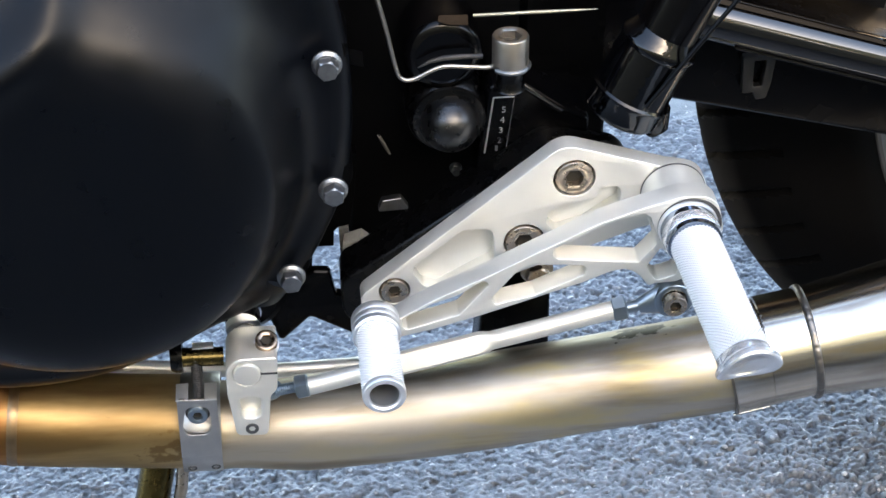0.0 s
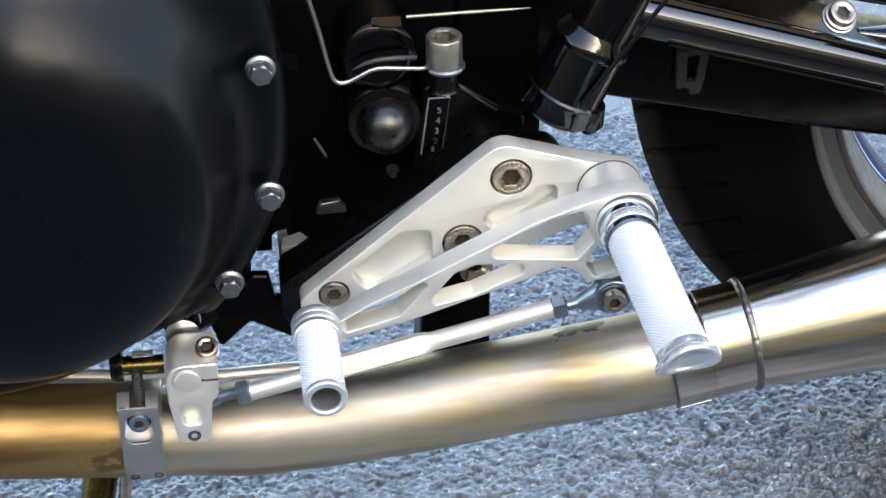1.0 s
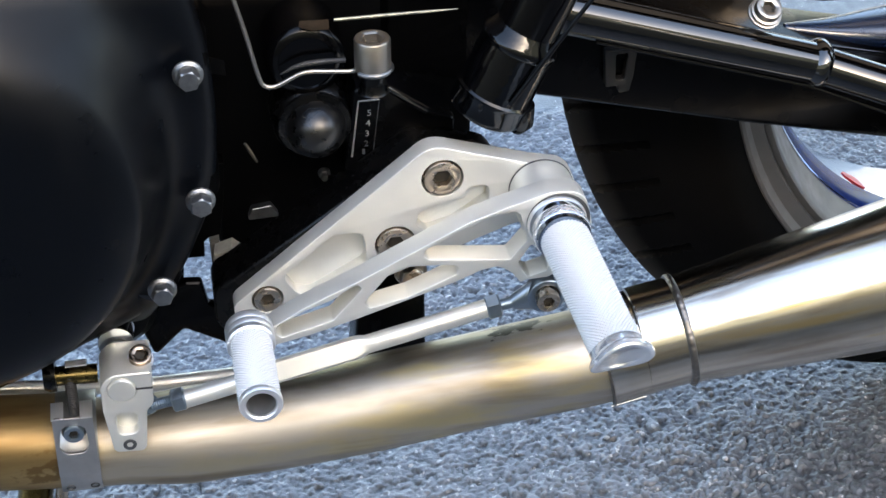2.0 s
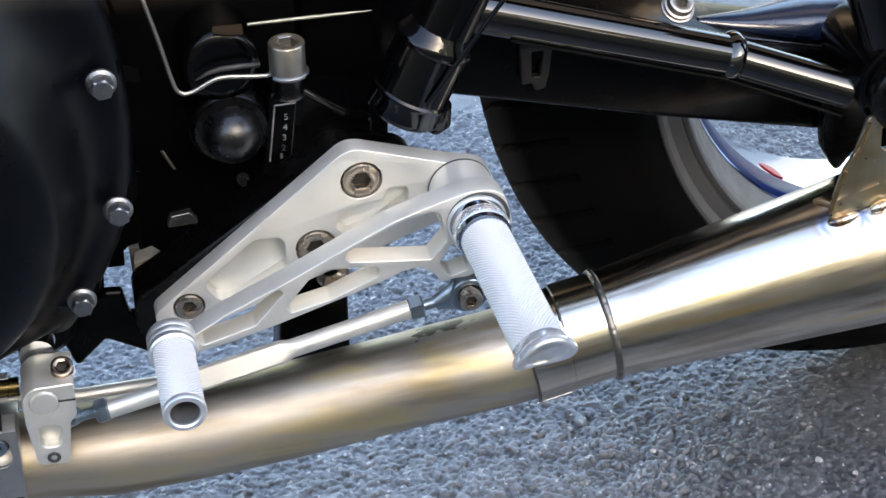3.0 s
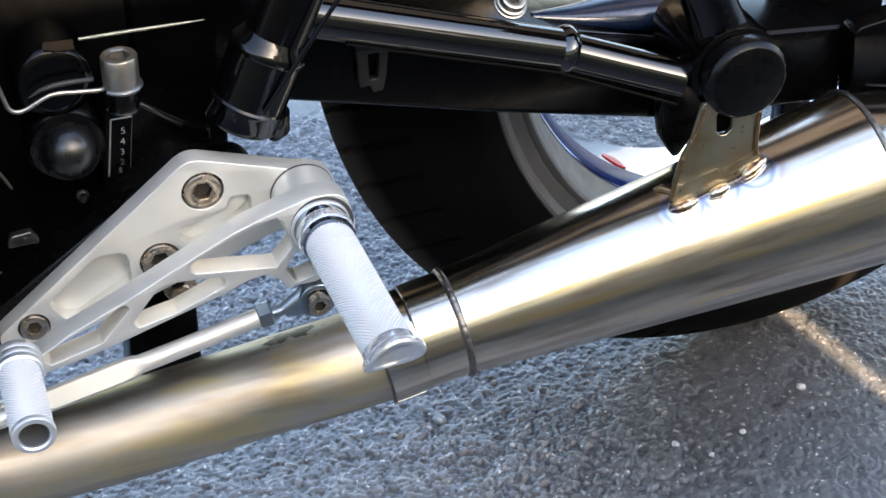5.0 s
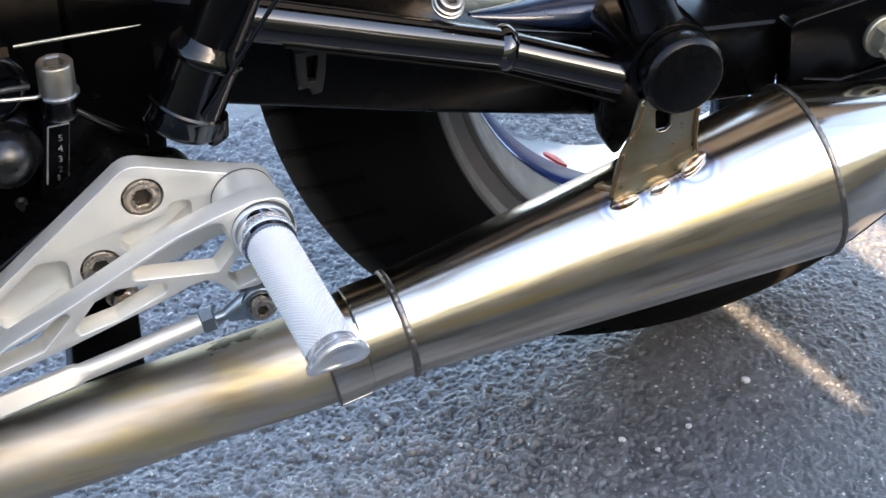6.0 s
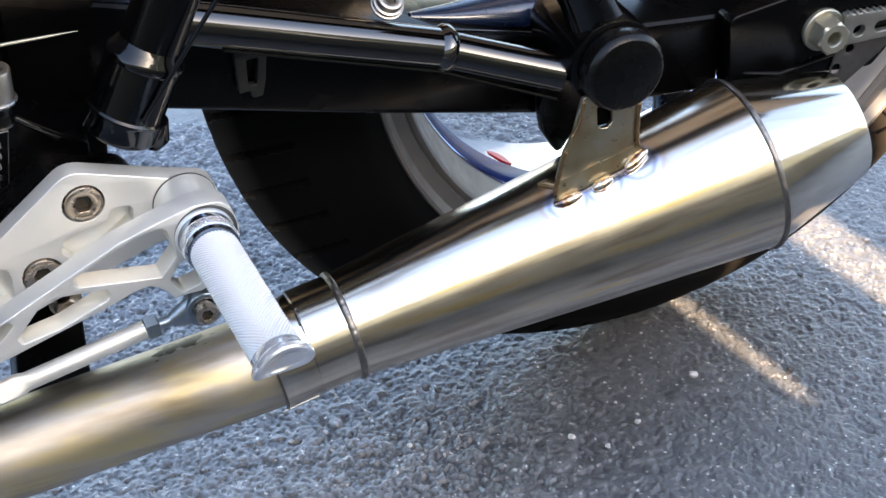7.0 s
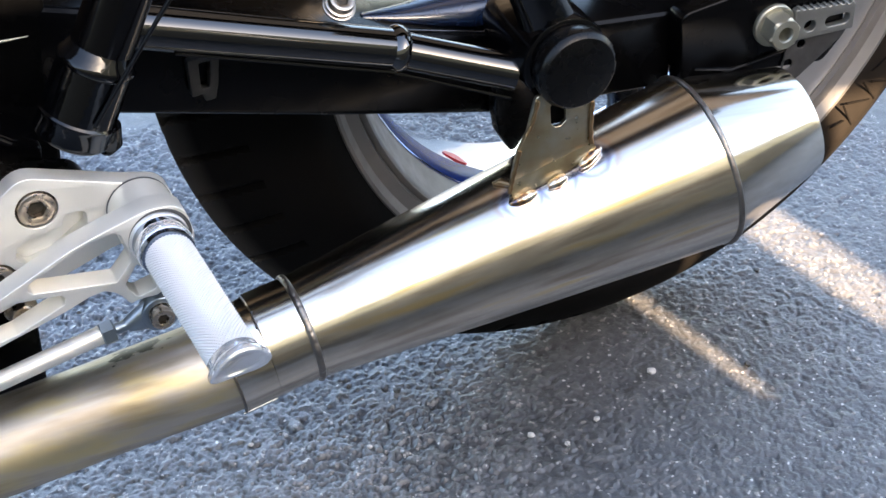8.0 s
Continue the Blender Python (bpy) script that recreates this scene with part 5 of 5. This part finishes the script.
def build_swingarm():
    beam = [(-0.02, 0.3585), (0.0512, 0.3396), (0.1593, 0.3118), (0.2503, 0.2910), (0.3440, 0.2850), (0.3450, 0.3290), (0.2964, 0.3330), (0.2500, 0.3360), (0.1900, 0.3495), (0.1000, 0.3790), (-0.02, 0.4130)]
    arm = part("swingarm", plate([fillet(beam, 0.004)], 0.060, 0.105, 0.004), satin_black, motorcycle, "gloss black box-section swingarm")
    end = [(0.3400, 0.3330), (0.3440, 0.2840), (0.3900, 0.2900), (0.4300, 0.2860), (0.4420, 0.3000), (0.4380, 0.3260), (0.4000, 0.3420)]
    part("axle_plate", plate([fillet(end, 0.006), disc(0.4190, 0.2905, 0.0026), disc(0.4130, 0.3000, 0.0022)], 0.048, 0.062, 0.0015), satin_black, arm, "gloss black axle end plate")
    part("plate_rib", sweep([(0.3500, 0.0475, 0.3000, 0.0010), (0.3720, 0.0475, 0.2950, 0.0012), (0.4080, 0.0475, 0.3000, 0.0010)], 8), tube_black, arm)
    slot = lambda a, b, z: fillet([(a, z - 0.0032), (b, z - 0.0032), (b, z + 0.0032), (a, z + 0.0032)], 0.003)
    adj = part("chain_adjuster", plate([fillet([(0.4060, 0.3060), (0.4430, 0.3060), (0.4430, 0.3210), (0.4060, 0.3240)], 0.0012), slot(0.4120, 0.4190, 0.3130), slot(0.4250, 0.4400, 0.3130)], 0.043, 0.0475, 0.0006), adjuster_grey, arm, "slotted silver chain adjuster plate")
    for k in range(9):
        part("tooth", box((-0.0008, -0.002, -0.0008), (0.0008, 0.002, 0.0008), 0.0002, 1), adjuster_grey, adj, "", pose(0.4090 + 0.0040 * k, 0.0450, 0.3238 - 0.0003 * k))
    x, z = 0.3955, 0.3162
    part("axle_washer", spin([(0.0118, 0), (0.0118, 0.0022), (0.0112, 0.0028), (0.0, 0.0028)], axis_frame((x, 0.0480, z), OUT), 48), nut_olive, arm, "large axle washer")
    part("axle_nut", spin([(hexr(0.0096), 0), (hexr(0.0096), 0.0090), (0.0080, 0.0102), (0.0045, 0.0102), (0.0040, 0.0094), (0.0038, 0.0015), (0.0, 0.0015)], axis_frame((x, 0.0452, z), OUT) @ pose(0, 0, 0, 0, 0, 12), 48), nut_olive, arm, "dull silver hollow axle nut", sharp=25)
    rim_line = glide([(0.060, 0.083, 0.404), (0.150, 0.083, 0.382), (0.2000, 0.085, 0.3665), (0.2250, 0.086, 0.3650)], 6)
    part("guard", sweep([(*p, 0.0025 + 0.0135 * min(1, k / 18)) for k, p in enumerate(glide([(0.1800, 0.080, 0.3520), (0.2050, 0.081, 0.3475), (0.2300, 0.083, 0.3445), (0.2640, 0.085, 0.3420)], 8))], 32, flat=[(0.62, 1.0)] * 25), guard_black, arm, "gloss black chain guard with painted blue sheen")
    part("guard_edge", sweep([(0.1800, 0.0650, 0.3524, 0.0008), (0.2150, 0.0650, 0.3440, 0.0008), (0.2490, 0.0650, 0.3355, 0.0008)], 10), paint_black, arm)
    part("guard_rim", sweep([(*p, 0.0075 - 0.0065 * (k / 18) ** 2) for k, p in enumerate(rim_line)], 20), paint_black, arm)
    # small clip plate that hangs inside the arm
    part("clip_plate", plate([fillet([(0.0855, 0.3625), (0.1008, 0.3625), (0.0995, 0.3480), (0.0978, 0.3405), (0.0930, 0.3400), (0.0920, 0.3440), (0.0866, 0.3436)], 0.001), fillet([(0.0908, 0.3605), (0.0966, 0.3605), (0.0952, 0.3470), (0.0912, 0.3470)], 0.001)], 0.0545, 0.0592, 0.0005), clip_dull, arm, "dull dark clip plate")
    # black sheet added to hide bright ground above the swingarm
    part("dark_filler", plate([fillet([(0.325, 0.262), (0.385, 0.262), (0.392, 0.300), (0.392, 0.400), (0.325, 0.400)], 0.004)], 0.1065, 0.1120, 0.001), shade_black, arm, "plain black sheet, added to fill a dark opening")
    grey = fillet([(0.4060, 0.3080), (0.4430, 0.3060), (0.4390, 0.3000), (0.4235, 0.2880), (0.4130, 0.2800), (0.4030, 0.2860)], 0.002)
    part("backing_plate", plate([grey, disc(0.4140, 0.3010, 0.0026), disc(0.4068, 0.2905, 0.0030)], 0.0465, 0.0478, 0.0004), backing_grey, arm, "dull grey plate behind the chain adjuster")


build_swingarm()


def build_wheel():
    yaw = pose(0, 0, 0, 0, 0, 8)
    m = Matrix.Translation(AXLE) @ yaw @ pose(0, 0, 0, 90, 0, 0)  # z of the wheel points to the left side
    R = AXLE.z - GROUND - 0.001
    rim = [(0.1942, 0.0195), (0.1952, 0.0215), (0.2000, 0.0320), (0.2045, 0.0435), (0.2062, 0.0474), (0.2074, 0.0483), (0.2090, 0.0475), (0.2112, 0.0462), (0.2140, 0.0464), (0.2168, 0.0478), (0.2194, 0.0502), (0.2218, 0.0534), (0.2238, 0.0554), (0.2258, 0.0556), (0.2268, 0.0544), (0.2250, 0.0500), (0.2120, 0.050), (0.204, 0.030), (0.200, 0.0), (0.204, -0.030), (0.2225, -0.054), (0.219, -0.0585), (0.205, -0.054), (0.1925, -0.050), (0.1890, -0.030), (0.1880, -0.005), (0.1910, 0.0120)]
    wheel = part("rear_wheel", spin(rim, m, 128, loop=True), rim_silver, motorcycle, "silver cast rear wheel with glossy barrel", sharp=30)
    part("inner_rim", spin([(0.1938, 0.0192), (0.1905, 0.0150), (0.1885, 0.0090), (0.1870, 0.0), (0.1866, -0.015), (0.1872, -0.030), (0.1915, -0.0495)], m, 128, caps=False), barrel_chrome, wheel, "polished inner rim with blue sheen")
    # blue band: the blue reflected in the rim's lip, painted on
    part("rim_reflection", spin([(0.1942, 0.0200), (0.1936, 0.0188), (0.1908, 0.0160), (0.1884, 0.0095), (0.1873, 0.0050), (0.1868, 0.0022)], m, 128, caps=False), blue_gloss, wheel, "deep blue stripe inside the rim, painted in for its blue reflection")
    # red patch on the barrel, a reflection painted on as colour
    red_patch = bmesh.new()
    rows = [[red_patch.verts.new(m @ Vector((r * math.cos(radians(a)), r * math.sin(radians(a)), h + 0.0006 * math.sin(2.1 * a)))) for r, h in ((0.1871, low), (0.1862, low), (0.1860, high), (0.1869, high))] for a, low, high in ((-127.0, -0.0085, -0.0055), (-125.9, -0.0120, -0.0026), (-124.5, -0.0130, -0.0006), (-123.0, -0.0125, 0.0004), (-122.2, -0.0105, -0.0012))]
    for p, q in zip(rows, rows[1:]):
        for k in range(4):
            red_patch.faces.new((p[k], p[(k + 1) % 4], q[(k + 1) % 4], q[k]))
    red_patch.faces.new(rows[0]), red_patch.faces.new(rows[-1])
    part("red_mark", red_patch, red_glint, wheel, "small red reflection painted inside the rim")
    part("hub", spin([(0.030, -0.06), (0.034, -0.04), (0.030, 0.0), (0.034, 0.04), (0.030, 0.06)], m, 40), paint_black, wheel)
    for k in range(3):
        a = radians(278 + 120 * k)
        u = Vector((math.cos(a), math.sin(a), 0))
        line = [(*(u * r), w) for r, w in ((0.02, 0.020), (0.08, 0.014), (0.15, 0.012), (0.178, 0.017))]
        bm = sweep(line, 20)
        bm.transform(m)
        part("spoke", bm, cap_black, wheel, "gloss black spoke")
    # tyre with slanted tread grooves
    n = 768
    outline = glide([(0.2225, 0.0490, 0), (0.2272, 0.0552, 0), (0.2420, 0.0620, 0), (0.2580, 0.0555, 0), (0.2705, 0.0450, 0), (0.2850, 0.0300, 0), (0.2975, 0.0140, 0), (R, 0.0, 0), (0.2975, -0.0140, 0), (0.2850, -0.0300, 0), (0.2705, -0.0450, 0), (0.2580, -0.0555, 0), (0.2430, -0.0640, 0), (0.2165, -0.0525, 0)], 5)
    co, faces = [], []
    for i in range(n):
        a = 2 * math.pi * i / n
        for r, h, _ in outline:
            cut = 0.0
            if r > 0.268:
                ph = (i + abs(h) * 160 + (6 if h < 0 else 0)) % 12
                cut = 0.0050 if ph < 1.7 and 0.002 < abs(h) < 0.040 else 0.0
            co.append((m @ Vector(((r - cut) * math.cos(a), (r - cut) * math.sin(a), h)))[:])
    w = len(outline)
    for i in range(n):
        for j in range(w - 1):
            faces.append((i * w + j, ((i + 1) % n) * w + j, ((i + 1) % n) * w + j + 1, i * w + j + 1))
    mesh = bpy.data.meshes.new("tyre")
    mesh.from_pydata(co, [], faces)
    mesh.update()
    tyre = part("tyre", mesh, tyre_rubber, wheel, "black treaded motorcycle tyre, dusty at the rear, with painted light", sharp=40)
    # raised sidewall mark, drawn as plain bars
    for da, r0, r1, tilt in ((0, 0.226, 0.238, 60), (2.2, 0.224, 0.244, -14), (5.0, 0.224, 0.244, 38), (7.4, 0.226, 0.246, -10), (9.6, 0.232, 0.246, 25), (11.8, 0.222, 0.236, 70)):
        a = radians(-50 + da)
        rm = (r0 + r1) / 2
        part("sidewall_bar", box((-(r1 - r0) / 2, -0.0007, -0.0004), ((r1 - r0) / 2, 0.0007, 0.0006), 0.0003, 1), bar_brown, tyre, "", m @ pose(rm * math.cos(a), rm * math.sin(a), 0.0618, 0, 0, math.degrees(a) + tilt))


build_wheel()


def build_stand():
    leg = part("side_stand", sweep([(-0.1880, 0.046, 0.1880, 0.0085), (-0.1935, 0.034, 0.1650, 0.0085), (-0.2150, 0.000, 0.0800, 0.0085), (-0.2320, -0.030, GROUND + 0.006, 0.0085)], 28), brass, motorcycle, "dark gold-plated side stand leg")
    part("stand_foot", box((-0.262, -0.055, GROUND), (-0.205, -0.008, GROUND + 0.006), 0.002), paint_black, leg)
    part("stand_spring", sweep([(-0.1800, 0.030, 0.1780, 0.0030), (-0.1830, 0.024, 0.1560, 0.0030), (-0.1900, 0.014, 0.1300, 0.0030)], 14), bolt_steel, leg, "stand spring")
    rod = part("stay_rod", sweep([(-0.2150, 0.050, 0.2135, 0.0035), (-0.1782, 0.050, 0.2085, 0.0038), (-0.1305, 0.050, 0.2035, 0.0038), (-0.0700, 0.050, 0.2040, 0.0038)], 18), alu, motorcycle, "satin silver stay rod")


build_stand()


# ---- loose stones on the asphalt ----
def pebble(x, y, r, mat, label, seed):
    rng = random.Random(seed)
    bm = bmesh.new()
    bmesh.ops.create_icosphere(bm, subdivisions=2, radius=r)
    for v in bm.verts:
        v.co *= 1 + rng.uniform(-0.22, 0.18)
        v.co.z *= 0.6
    ob = part("pebble", bm, mat, None, "", pose(x, y, GROUND + r * 0.45, 0, 0, rng.uniform(0, 360)), sharp=30)
    tagged(ob, label, "stone", "loose stones")


for k, (x, y, r, pale) in enumerate(((0.3983, 0.1421, 0.0030, 1), (0.4594, 0.1230, 0.0026, 0), (0.3436, 0.1144, 0.0022, 1), (0.2988, 0.1173, 0.0024, 1), (0.2390, 0.1912, 0.0026, 0), (0.3162, 0.1016, 0.0018, 1), (0.2028, 0.1487, 0.0018, 1), (0.1362, 0.1805, 0.0018, 1), (0.52, 0.21, 0.0022, 0), (0.55, 0.15, 0.002, 1))):
    pebble(x, y, r, pale_stone if pale else dark_stone, "pale angular stone on the asphalt" if pale else "dark angular stone on the asphalt", k)
